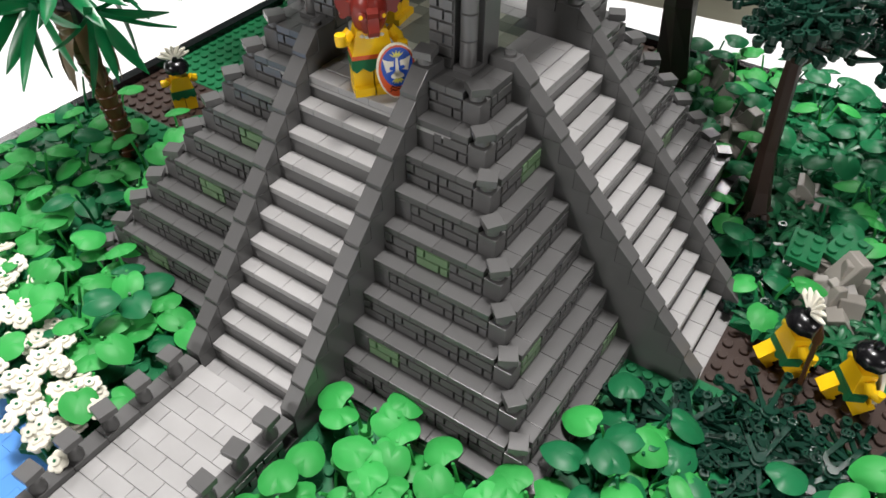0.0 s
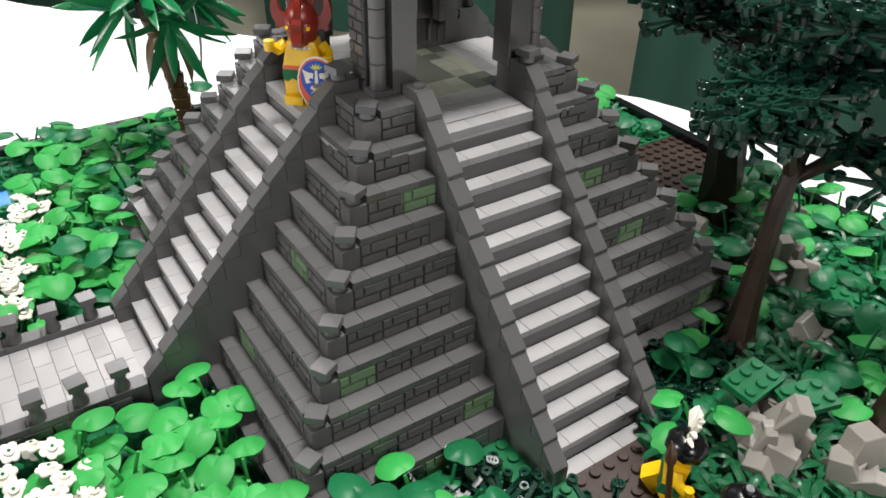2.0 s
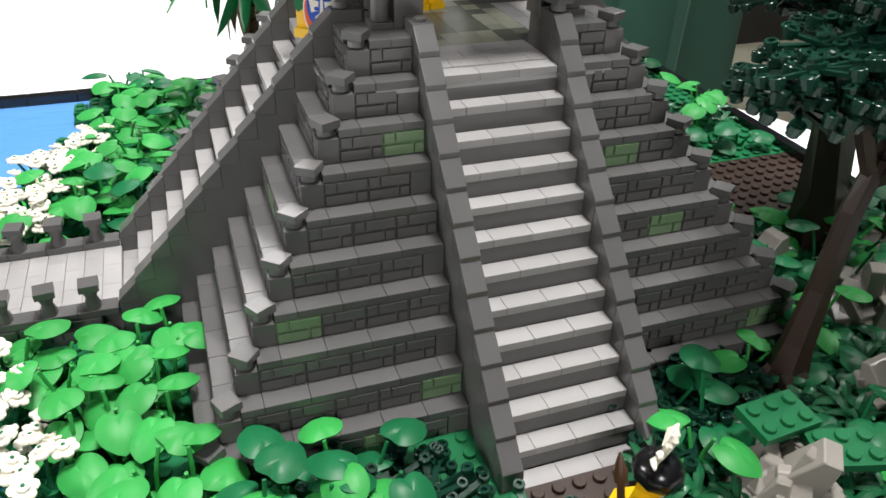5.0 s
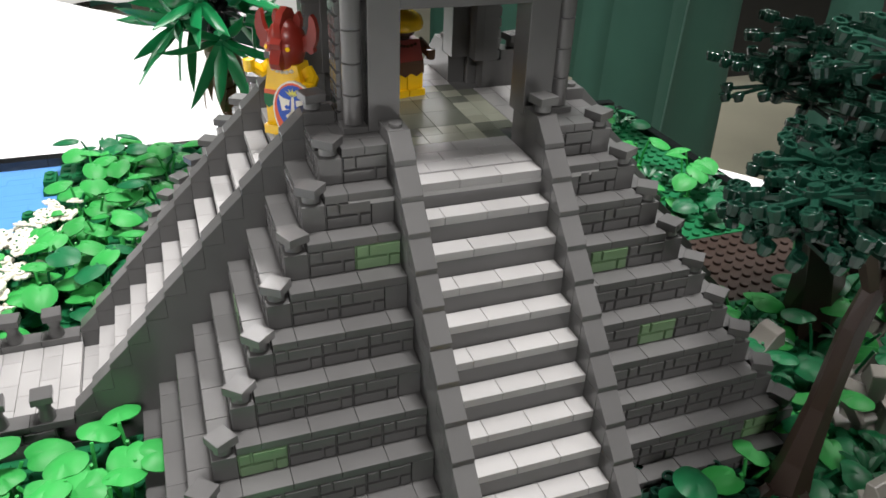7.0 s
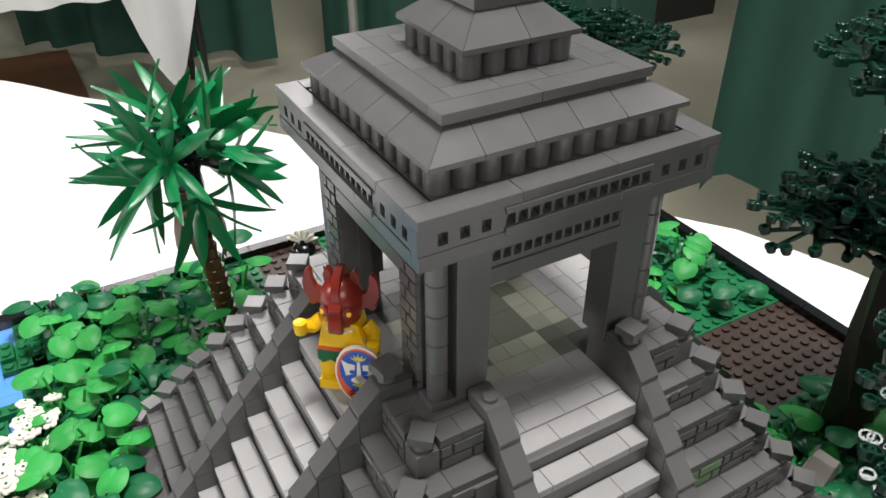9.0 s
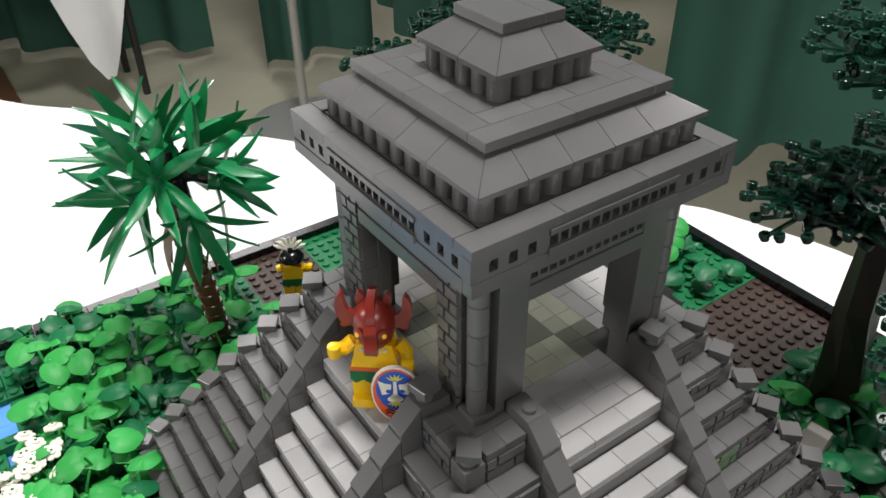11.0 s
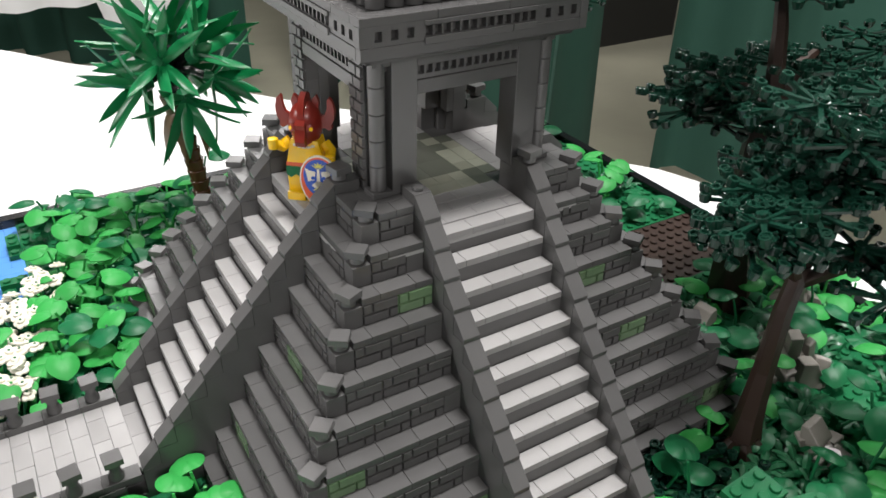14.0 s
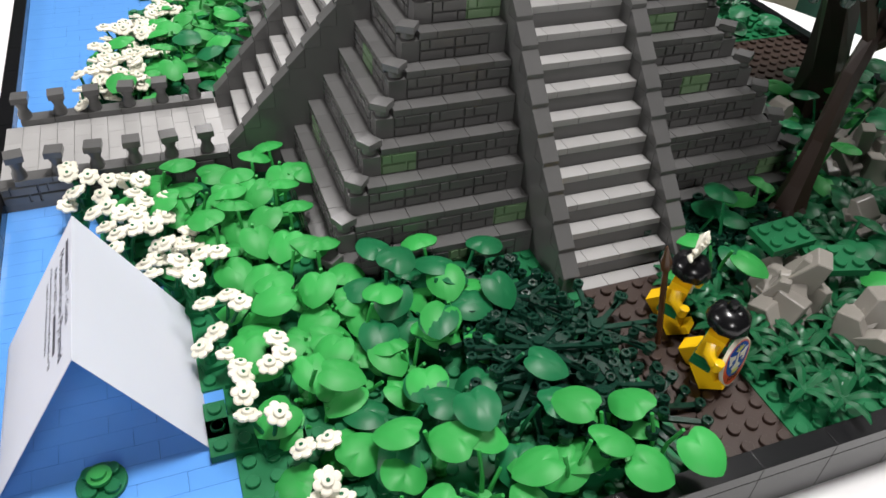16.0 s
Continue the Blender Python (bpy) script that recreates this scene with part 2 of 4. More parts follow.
# ---------------------------------------------------------------- the stepped pyramid
pyramid = thing("stepped_pyramid", "dark grey toy brick stepped pyramid with ten terraces", "pyramid")
GREEN_SPOTS = {(0, -1, 8, 0), (0, -1, 4, 3), (0, -1, 2, 0), (0, -1, 1, 1), (0, 1, 7, 0), (0, 1, 5, 1), (0, 1, 2, 4),
               (1, 1, 6, 1), (1, 1, 3, 0), (1, 1, 1, 2), (1, -1, 7, 0), (1, -1, 5, 1), (1, -1, 2, 3), (2, 1, 4, 1), (3, 1, 6, 1)}
for k in range(1, 11):
    h = 17 - k
    bm = B()
    box(bm, -h + 0.99, h - 0.99, -h + 0.99, h - 0.99, 4 * (k - 1) * PL, (4 * k - 0.03) * PL if k < 10 else 35.4 * PL)
    terrace = part("terrace", bm, DARK, pyramid, smooth=0)
    z0 = 4 * (k - 1)
    for f in range(4):
        turn = pose(0, 0, 0, 0, 0, -90 * f)
        # corner stone with its cap
        piece("corner_stone", PLAIN1, terrace, turn @ at(-h, -h, z0))
        cm = turn @ at(-h + 0.5, -h + 0.5, 0)
        cx, cy = cm.translation.x / S, cm.translation.y / S
        cap_on(terrace, cx, cy, z0 + 3, -90 * f + 45 + R.uniform(-22, 22), R.uniform(-3, 3))
        n = 12 - k
        for side in (-1, 1):
            # courses run outwards from the staircase
            bricks = n // 2
            start = 4 + (n - 2 * bricks)
            if n % 2:
                x = -5 if side < 0 else 4
                piece("brick", PLAIN1, terrace, turn @ at(x, -h, z0))
            for i in range(bricks):
                x = -(start + 2 * i + 2) if side < 0 else start + 2 * i
                me = MASON_G if (f, side, k, i) in GREEN_SPOTS else MASON
                piece("brick", me, terrace, turn @ at(x, -h, z0))
            x, left = 4, n
            first = 1 if k % 2 == 0 else 2
            while left > 0:
                w = min(left, first if x == 4 else 2)
                piece("tile", TILE[(w, "dark_grey_plastic")], terrace, turn @ at(-(x + w) if side < 0 else x, -h, z0 + 3))
                x, left = x + w, left - w


# ---------------------------------------------------------------- staircases
def slope_mesh():
    bm = B()
    prism(bm, [(0, 0), (-1, 0), (-1, 0.6 * PL), (0, 3 * PL)], 0.012, 0.988, "x")
    return finish("slope", bm, DARK, 0.02, 0)


SLOPE = slope_mesh()


def staircase(steps, landing=36):
    st = thing("staircase", "steep light grey tiled staircase between dark grey sloped balustrades", "staircase", group="pyramid staircases")
    for j in range(steps + 1):
        p = landing - 3 * j
        y = -8 - j
        if j:
            widths = [(2, 2, 2), (1, 2, 2, 1)][j % 2]
            x = -3
            for w in widths:
                piece("tread_tile", TILE[(w, "light_grey_plastic")], st, at(x, y, p - 1))
                x += w
        if p - 1 > 0.5:
            bm = B()
            bot = max(0, p - 4) if j < steps else max(0, p - 1 - 3)
            box(bm, -3, 3, y + 0.03, y + 1.2, bot * PL, (p - 1) * PL)
            part("riser", bm, DARK, st, smooth=0)
    for sx in (-4, 3):
        bm = B()
        outline = [(-5.6, 0), (-5.6, 41.4 * PL), (-7, 41.4 * PL)]
        for j in range(steps + 1):
            top = (38.4 - 3 * j) * PL
            outline += [(-7 - j + (0.004 if j == 0 else 0.01), top), (-8 - j + 0.01, top)]
        outline.append((-8 - steps + 0.01, 0))
        prism(bm, outline, sx + 0.005, sx + 0.995, "x")
        wall = part("balustrade", bm, DARK, st, smooth=0)
        for j in range(steps + 1):
            piece("slope", SLOPE, wall, at(sx, -7 - j, 38.4 - 3 * j))
        if sx < 0:
            piece("stud", STUD, wall, at(sx + 0.5, -6.5, 41.4))
        else:
            cap_on(wall, sx + 0.5, -6.5, 41.4, 12)
    return st


front_stair = staircase(12)
side_stair = staircase(11)
side_stair.matrix_basis = pose(0, 0, 0, 0, 0, -90)
copy_thing(front_stair, pose(0, 0, 0, 0, 0, 180))
copy_thing(front_stair, pose(0, 0, 0, 0, 0, 90))

# ---------------------------------------------------------------- temple
temple = thing("temple", "dark grey toy brick temple with open sides and tiered roof", "temple")
floor = part("floor", (lambda b: (box(b, -6, 6, -8, 8, 34.5 * PL, 35 * PL), box(b, -8, 8, -5.99, 5.99, 34.5 * PL, 34.99 * PL), b)[-1])(B()), LIGHT, temple, smooth=0)
for f in range(4):
    turn = pose(0, 0, 0, 0, 0, -90 * f)
    for r, y in enumerate((-8, -7, -6, -5)):
        x = -3
        for w in ((2, 2, 2), (1, 2, 2, 1))[r % 2]:
            piece("floor_tile", TILE[(w, "light_grey_plastic")], floor, turn @ at(x, y, 35 if y < -7 else 35.15))
            x += w
    for x, w, tone in ((-3, 1, "dark"), (-2, 1, "pale"), (-1, 2, "pale"), (1, 1, "pale"), (2, 1, "dark")):
        if tone == "dark":
            piece("floor_tile", TILE11["dark_olive_grey_plastic"], floor, turn @ at(x, -4, 35.15))
        else:
            piece("floor_tile", TILE[(w, "grey_green_plastic")], floor, turn @ at(x, -4, 35.15))
for i in range(-3, 3):
    for j in range(-3, 3):
        ring = max(abs(i + 0.5), abs(j + 0.5)) > 2
        if ring:
            piece("floor_tile", TILE11["dark_olive_grey_plastic" if (i + j) % 2 and (abs(i + 0.5) > 1 and abs(j + 0.5) > 1) else "grey_green_plastic"], floor, at(i, j, 35.15))
for i in (-2, 0):
    for j in (-2, 0):
        piece("floor_tile", TILE22["dark_olive_grey_plastic"], floor, at(i, j, 35.15))

bm = B()
lathe(bm, [(0.38, 0), (0.44, 0.045), (0.44, 3.45 * PL - 0.045), (0.38, 3.45 * PL)], 20)
ROUND = finish("round_brick", bm, DARK)
CORN = 58
for f in range(4):
    turn = pose(0, 0, 0, 0, 0, -90 * f)
    bm = B()
    box(bm, -4.0, -3, -6.0, -4.51, 35.9 * PL, 40.0 * PL)
    box(bm, -6.0, -4.51, -4.0, -3, 35.9 * PL, 40.0 * PL)
    box(bm, -5.55, -4.45, -5.55, -4.45, 40 * PL, 40.7 * PL)
    box(bm, -6.0, -4.0, -6.0, -4.0, 36 * PL, 40 * PL)
    pillar = part("pillar_foot", bm, DARK, temple, bevel=0.02, m=turn, smooth=0)
    slabs = [(-5.5, -4.0, -4.42, -3), (-4.52, -3.01, -4.62, -4.01)] if f % 2 else [(-4.42, -3, -5.5, -4.0), (-4.62, -4.01, -4.52, -3.01)]
    for slab, q in zip(("pillar_slab", "pillar_back"), slabs):
        bm = B()
        box(bm, *q, 40.0 * PL, CORN * PL)
        part(slab, bm, DARK, pillar, bevel=0.02, smooth=0)
    for i in range(5):
        piece("round_brick", ROUND, pillar, at(-5.0, -5.0, 40.7 + 3.45 * i))
    # brick-faced side towards the next staircase
    side = at(-4.48, -5.5, 0) if f % 2 else at(-5.5, -2.98, 0, -90)
    for i in range(6):
        piece("brick", MASON15 if i % 2 else MASON15B, pillar, side @ at(0, 0, 40 + 3 * i))


def slotted(bm, x0, x1, y, depth, z0, z1, slots, w, lo=0.32, hi=0.8):
    """A wall strip at y (front) with a row of real slots."""
    a, b = z0 + (z1 - z0) * lo, z0 + (z1 - z0) * hi
    box(bm, x0, x1, y, y + depth, z0, a)
    box(bm, x0, x1, y, y + depth, b, z1)
    box(bm, x0, x1, y + depth - 0.12, y + depth, a, b)
    edge = x0
    for c in slots:
        box(bm, edge, c - w / 2, y, y + depth - 0.12, a, b)
        edge = c + w / 2
    box(bm, edge, x1, y, y + depth - 0.12, a, b)


bm = B()
box(bm, -5.4, 5.4, -5.4, 5.4, 57 * PL, 63.6 * PL)
cornice = part("cornice", bm, DARK, temple, smooth=0)
ZC = 63.7
HOLES = [-5.55 + i * 0.82 for i in range(3)] + [-2.95 + 5.9 * i / 12 for i in range(13)] + [3.9 + 0.82 * i for i in range(3)]
for f in range(4):
    turn = pose(0, 0, 0, 0, 0, -90 * f)
    bm = B()
    box(bm, -6.02, 6.02, -6.02, -5.39, 58 * PL, 58.8 * PL)
    part("lower_band", bm, DARK, cornice, m=turn, bevel=0.02, smooth=0)
    bm = B()
    box(bm, -6.48, 6.0, -6.5, -6.0, 58.8 * PL, 60.3 * PL)
    part("plain_band", bm, DARK, cornice, m=turn, bevel=0.02, smooth=0)
    bm = B()
    slotted(bm, -6.5, 6.0, -6.46, 0.5, 60.35 * PL, (ZC - 1) * PL, HOLES, 0.37, 0.22, 0.72)
    part("slotted_panel", bm, DARK, cornice, m=turn, smooth=0)
    for x0, x1 in ((-3.2, 1.75), (1.78, 3.2)):
        bm = B()
        box(bm, x0, x1, -6.58, -6.44, 59.9 * PL, 60.75 * PL)
        part("raised_strip", bm, DARK, cornice, m=turn, bevel=0.02, smooth=0)
    bm = B()
    box(bm, -3.2, 3.2, -6.56, -6.44, 62.05 * PL, 62.65 * PL)
    part("raised_strip", bm, DARK, cornice, m=turn, bevel=0.02, smooth=0)
    x = -6.5
    for w in ((4, 4, 4), (3, 4, 3, 2), (4, 2, 4, 2), (2, 4, 4, 2))[f]:
        piece("tile", TILE[(w, "dark_grey_plastic")], cornice, turn @ at(x, -6.5, ZC - 1))
        x += w
    # lintel over the opening
    bm = B()
    box(bm, -3, 3, -5.5, -4.9, 53 * PL, 54.8 * PL)
    part("lintel", bm, DARK, temple, m=turn, bevel=0.03, smooth=0)
    bm = B()
    slotted(bm, -3, 3, -5.42, 0.5, 54.85 * PL, 56.9 * PL, [-2.75 + 5.5 * i / 12 for i in range(13)], 0.34, 0.28, 0.80)
    box(bm, -3, 3, -5.5, -4.9, 56.95 * PL, 58 * PL)
    part("slotted_lintel", bm, DARK, temple, m=turn, smooth=0)
box_under = B()
box(box_under, -5.0, 5.0, -5.0, 5.0, 56.0 * PL, 57.4 * PL)
part("ceiling_slab", box_under, DARK, temple, smooth=0)

bm = B()
lathe(bm, [(0.47, 0), (0.47, 2.6 * PL)], 14)
COLUMN = finish("short_column", bm, DARK)


def tier(half, eave, top, p0, pe, p1, n, cuts):
    """A drum of short columns under a hipped slope of separate slope bricks."""
    bm = B()
    c = half - 0.72
    box(bm, -c, c, -c, c, p0 * PL, pe * PL)
    drum = part("drum", bm, DARK, temple, smooth=0)
    for f in range(4):
        turn = pose(0, 0, 0, 0, 0, -90 * f)
        for i in range(n - 1):
            piece("short_column", COLUMN, drum, turn @ at(-half + 0.5 + i, -half + 0.5, p0))
    for f in range(4):
        turn = pose(0, 0, 0, 0, 0, -90 * f)
        for a, b in zip(cuts, cuts[1:]):
            bm = B()
            z = [pe * PL, (pe + 0.5) * PL, p1 * PL]
            pts = []
            for s, g in ((a, 0.012), (b, -0.012)):
                # the ends are mitred at the hips, the joints between run straight up
                e, t = (s * eave, s * top) if abs(s) == 1 else (s * eave, s * eave * 0.97)
                pts += [(e + g, -eave, z[0]), (e + g, -eave, z[1]), (t + g, -top, z[2]), (t * 0.8 + g, -top * 0.8, z[0])]
            vs = [bm.verts.new(q) for q in pts]
            for q in ((0, 1, 2, 3), (7, 6, 5, 4), (0, 4, 5, 1), (1, 5, 6, 2), (2, 6, 7, 3), (3, 7, 4, 0)):
                bm.faces.new([vs[i] for i in q])
            part("roof_slope", bm, DARK, drum, m=turn, smooth=0)
    return drum


drum1 = tier(5.45, 5.55, 4.15, ZC, ZC + 2.4, 68.6, 11, (-1, -0.62, -0.26, 0.1, 0.46, 1))
bm = B()
box(bm, -3.52, 3.52, -3.52, 3.52, 68.4 * PL, 69.55 * PL)
slab2 = part("slab", bm, DARK, drum1, smooth=0)
for f in range(4):
    turn = pose(0, 0, 0, 0, 0, -90 * f)
    x = -4.5
    for w in ((4, 4), (2, 2, 4), (4, 2, 2), (2, 4, 2))[f]:
        piece("roof_tile", TILE[(w, "dark_grey_plastic")], slab2, turn @ at(x, -4.5, 68.6))
        x += w
    for i in (-3.5, -1.5, 0.5):
        piece("roof_tile", TILE[(2, "dark_grey_plastic")], slab2, turn @ at(i, -3.5, 68.62))
drum2 = tier(2.45, 2.55, 1.4, 69.6, 72.0, 74.8, 5, (-1, 0.1, 1))
for sx, w in ((-1.5, 2.0), (0.5, 1.0)):
    bm = B()
    box(bm, sx, sx + w - 0.015, -1.5, 1.5, 74.8 * PL, 75.85 * PL)
    part("roof_tile", bm, DARK, drum2, bevel=0.03)


# ---------------------------------------------------------------- base, water, ground
def shore(y):
    """The water's edge in studs, stepping like plates."""
    pts = [(-33, -21), (-26, -22), (-17, -23), (-10, -26), (-5, -28), (-4, -28.5), (4, -27.5), (10, -26), (16, -24), (22, -22), (28, -21.6), (33, -22)]
    for (a, p), (b, q) in zip(pts, pts[1:]):
        if a <= y <= b:
            return p + (q - p) * (y - a) / (b - a)
    return -22


board = thing("display_base", "black-edged toy brick display base on white cloth", "base", kind="structure")
bm = B()
box(bm, -32, 32, -32, 32, -6 * PL, -1 * PL)
part("underside", bm, BLACK, board, smooth=0)
for f in range(4):
    turn = pose(0, 0, 0, 0, 0, -90 * f)
    for i in range(16):
        bm = B()
        a = -33 + i * 4
        box(bm, a + 0.01, a + 3.99, -33, -32, -6 * PL, -0.02 * PL)
        box(bm, a + 0.01, a + 3.99, -33, -32, 0.02 * PL, 2.0 * PL)
        part("edge_brick", bm, BLACK, board, m=turn, bevel=0.03, smooth=0)

water = thing("water", "medium blue glossy tiled pond", "water", kind="structure")
bm = B()
for y in range(-32, 32, 1):
    x = -32
    while x < -18:
        w = R.choice((2, 2, 3, 4))
        w = min(w, -18 - x)
        if x < shore(y + 0.5) + 2:
            box(bm, x + 0.007, x + w - 0.007, y + 0.007, y + 0.993, -PL, R.uniform(-0.004, 0.004))
        x += w
part("water_tiles", bm, BLUE, water, smooth=0)
water.children[0]["kind"] = "stuff"


def on_path(x, y):
    return (-2.5 <= x <= 1.5 and y < -20) or (-3 <= x <= 3 and y > 20) or (20 < x and -3 <= y <= 5)


def stud_field(name, test, mat, label, z=0.0):
    g = thing(name, label, "ground", kind="structure")
    bm = B()
    cells = [(x, y) for x in range(-32, 32) for y in range(-32, 32) if test(x + 0.5, y + 0.5)]
    verts, faces = [], []
    n = 10
    for x, y in cells:
        b = len(verts)
        h = z
        verts += [(x, y, h - 0.5), (x + 1, y, h - 0.5), (x + 1, y + 1, h - 0.5), (x, y + 1, h - 0.5), (x, y, h), (x + 1, y, h), (x + 1, y + 1, h), (x, y + 1, h)]
        faces += [(b + 4, b + 5, b + 6, b + 7), (b, b + 1, b + 5, b + 4), (b + 1, b + 2, b + 6, b + 5), (b + 2, b + 3, b + 7, b + 6), (b + 3, b, b + 4, b + 7)]
        b = len(verts)
        for hh, r in ((h, 0.31), (h + 0.17, 0.31), (h + 0.2, 0.28)):
            verts += [(x + 0.5 + r * math.cos(2 * math.pi * i / n), y + 0.5 + r * math.sin(2 * math.pi * i / n), hh) for i in range(n)]
        for q in (0, n):
            faces += [(b + q + i, b + q + (i + 1) % n, b + q + n + (i + 1) % n, b + q + n + i) for i in range(n)]
        faces.append(tuple(range(b + 2 * n, b + 3 * n)))
    bm.free()
    me = bpy.data.meshes.new(name)
    me.from_pydata([(a * S, b * S, c * S) for a, b, c in verts], [], faces)
    me.materials.append(mat)
    me.shade_smooth()
    me.set_sharp_from_angle(angle=radians(35))
    ob = piece("studded_plates", me, g)
    ob["kind"] = "stuff"
    return g


def inside_pyramid(x, y):
    return max(abs(x), abs(y)) < 16 or (abs(x) < 4 and abs(y) < 20) or (abs(y) < 4 and abs(x) < 19)


def on_bridge(x, y):
    return x < -19 and abs(y) < 4


stud_field("ground", lambda x, y: not inside_pyramid(x, y) and not on_path(x, y) and not on_bridge(x, y) and x > shore(y), GREEN,
           "green studded plates forming jungle ground", 0.12)
stud_field("path", lambda x, y: not inside_pyramid(x, y) and on_path(x, y) and x > shore(y), BROWN, "dark brown studded plate path at the stair foot", 0.05)

# ---------------------------------------------------------------- bridge
bridge = thing("bridge", "grey tiled causeway with low parapets over blue water", "bridge")
bm = B()
box(bm, -32, -19, -3, 3, 0, 3 * PL)
deck = part("deck", bm, DARK, bridge, smooth=0)
for i, x in enumerate(range(-32, -19)):
    y = -3
    for w in ((2, 2, 2), (1, 2, 2, 1))[i % 2]:
        piece("deck_tile", TILE[(w, "light_grey_plastic")], deck, at(x + 1, y, 3, 90))
        y += w
for sy in (-4, 3):
    bm = B()
    box(bm, -32, -19.0, sy, sy + 1, 0, 1.2 * PL)
    wall = part("parapet", bm, DARK, bridge, smooth=0)
    for i in range(6):
        x = -32 + 2 * i + (1 if sy > 0 else 0)
        m = at(x, sy, 1) if sy < 0 else at(x + 2, sy + 1, 1, 180)
        piece("brick", MASON, wall, m)
    for i in range(6):
        piece("tile", TILE[(2, "dark_grey_plastic")], wall, at(-32 + 2 * i + 0.9, sy, 4))
    for i in range(6):
        x = -20.3 - 2.1 * i
        bm = B()
        lathe(bm, [(0.42, 0), (0.42, 0.25), (0.30, 0.55), (0.30, 0.7), (0.42, 1.0), (0.42, 1.15)], 14)
        part("post", bm, DARK, wall, m=at(x, sy + 0.5, 5))
        piece("post_cap", TILE11["dark_grey_plastic"], wall, at(x, sy + 0.5, 5 + 1.15 / PL, R.uniform(-9, 9)) @ pose(-0.5 * S, -0.5 * S, 0))

# ---------------------------------------------------------------- folded paper sign
sign = thing("paper_sign", "folded white paper sign standing on blue water tiles", "sign")
RX, RZ, BX0, BX1, Y0, Y1 = -26.8, 17.6 * PL, -31.3, -22.9, -24.2, -15.4
bm = B()
t = 0.03
prism(bm, [(BX0, 0.02), (RX, RZ), (BX1, 0.02), (BX1 - t, 0.02), (RX, RZ - 2 * t), (BX0 + t, 0.02)], Y0, Y1, "y")
part("folded_sheet", bm, PAPER, sign, smooth=0)


def line(words, size, down, along, start, bar=0.0):
    """A line of print on the slanted side, or a bar where it names someone."""
    slope = math.atan2(RZ, RX - BX0)
    face = pose(RX * S, start * S, RZ * S) @ pose(0, 0, 0, 0, 0, -90) @ Matrix.Rotation(0, 4, "X")
    # x runs from back to front, y up the slant towards the ridge
    ux, uy = Vector((0, -1, 0)), Vector((math.cos(slope), 0, math.sin(slope)))
    n = ux.cross(uy)
    m = Matrix((ux, uy, n)).transposed().to_4x4()
    m.translation = Vector((RX * S, start * S, RZ * S)) - uy * down * S + n * 0.0002 + ux * along * S
    if bar:
        bm = B()
        box(bm, 0, bar, 0, size * 0.55, 0, 0.01)
        part("print_bar", bm, INK, sign, m=m)
        return
    cu = bpy.data.curves.new("print", "FONT")
    cu.body, cu.size = words, size * S
    cu.extrude = 0.00002
    ob = new("print", cu)
    dg = bpy.context.evaluated_depsgraph_get()
    me = bpy.data.meshes.new_from_object(ob.evaluated_get(dg))
    bpy.data.objects.remove(ob)
    me.materials.clear()
    me.materials.append(INK)
    piece("print", me, sign, m)


line("", 0.46, 0.62, 1.2, Y1, 2.2)
line("2017 - Castle", 0.52, 0.62, 3.6, Y1)
line("Mesoamerican Pyramid", 0.70, 1.35, 1.2, Y1)
line("Built in 2017 by", 0.44, 1.95, 1.6, Y1)
line("", 0.42, 1.95, 4.6, Y1, 2.2)
line("A Mesoamerican pyramid loosely based on \"El", 0.33, 2.5, 0.9, Y1)
line("Castillo\" in Chichen Itza, Mexico.", 0.33, 2.95, 1.5, Y1)


# ---------------------------------------------------------------- plants
def leaf_mesh(mat):
    """A domed heart-shaped leaf lying along +x, its stalk end at the origin."""
    bm = B()
    n = 22
    rim, mid = [], []
    for i in range(n):
        a = 2 * math.pi * i / n
        notch = 0.30 * math.exp(-((a - math.pi) / 0.42) ** 2)
        r = 1.0 - notch + 0.16 * math.exp(-(min(a, 2 * math.pi - a) / 0.35) ** 2)
        x, y = 1.02 + r * 1.08 * math.cos(a), r * 0.98 * math.sin(a)
        rim.append((x, y))
    loops = []
    for f, z in ((1.0, 0.0), (0.72, 0.16), (0.38, 0.27)):
        loops.append([bm.verts.new((1.02 + (x - 1.02) * f, y * f, z - (0.05 if abs(y * f) < 0.08 else 0))) for x, y in rim])
    low = [bm.verts.new((1.02 + (x - 1.02) * 0.97, y * 0.97, -0.07)) for x, y in rim]
    c, d = bm.verts.new((1.02, 0, 0.25)), bm.verts.new((1.02, 0, 0.1))
    for a, b in zip(loops, loops[1:]):
        for i in range(n):
            bm.faces.new((a[i], a[(i + 1) % n], b[(i + 1) % n], b[i]))
    for i in range(n):
        bm.faces.new((loops[-1][i], loops[-1][(i + 1) % n], c))
        bm.faces.new((low[i], loops[0][i], loops[0][(i + 1) % n], low[(i + 1) % n])[::-1])
        bm.faces.new((low[(i + 1) % n], low[i], d))
    return finish("leaf", bm, mat, 0, 50)


LEAVES = {m.name: leaf_mesh(m) for m in (BRIGHT, GREEN)}


def stalks(mat, spec):
    bm = B()
    lathe(bm, [(0.42, 0), (0.42, 0.25), (0.30, 0.27), (0.30, 0.62), (0.26, 0.66)], 10)
    for az, r, h, tilt in spec:
        c, s = math.cos(az), math.sin(az)
        tube(bm, [(0.2 * c, 0.2 * s, 0.2), (0.45 * r * c, 0.45 * r * s, 0.55 * h), (r * c, r * s, h)], [0.12, 0.1, 0.09], 6)
    return finish("stalk", bm, mat)


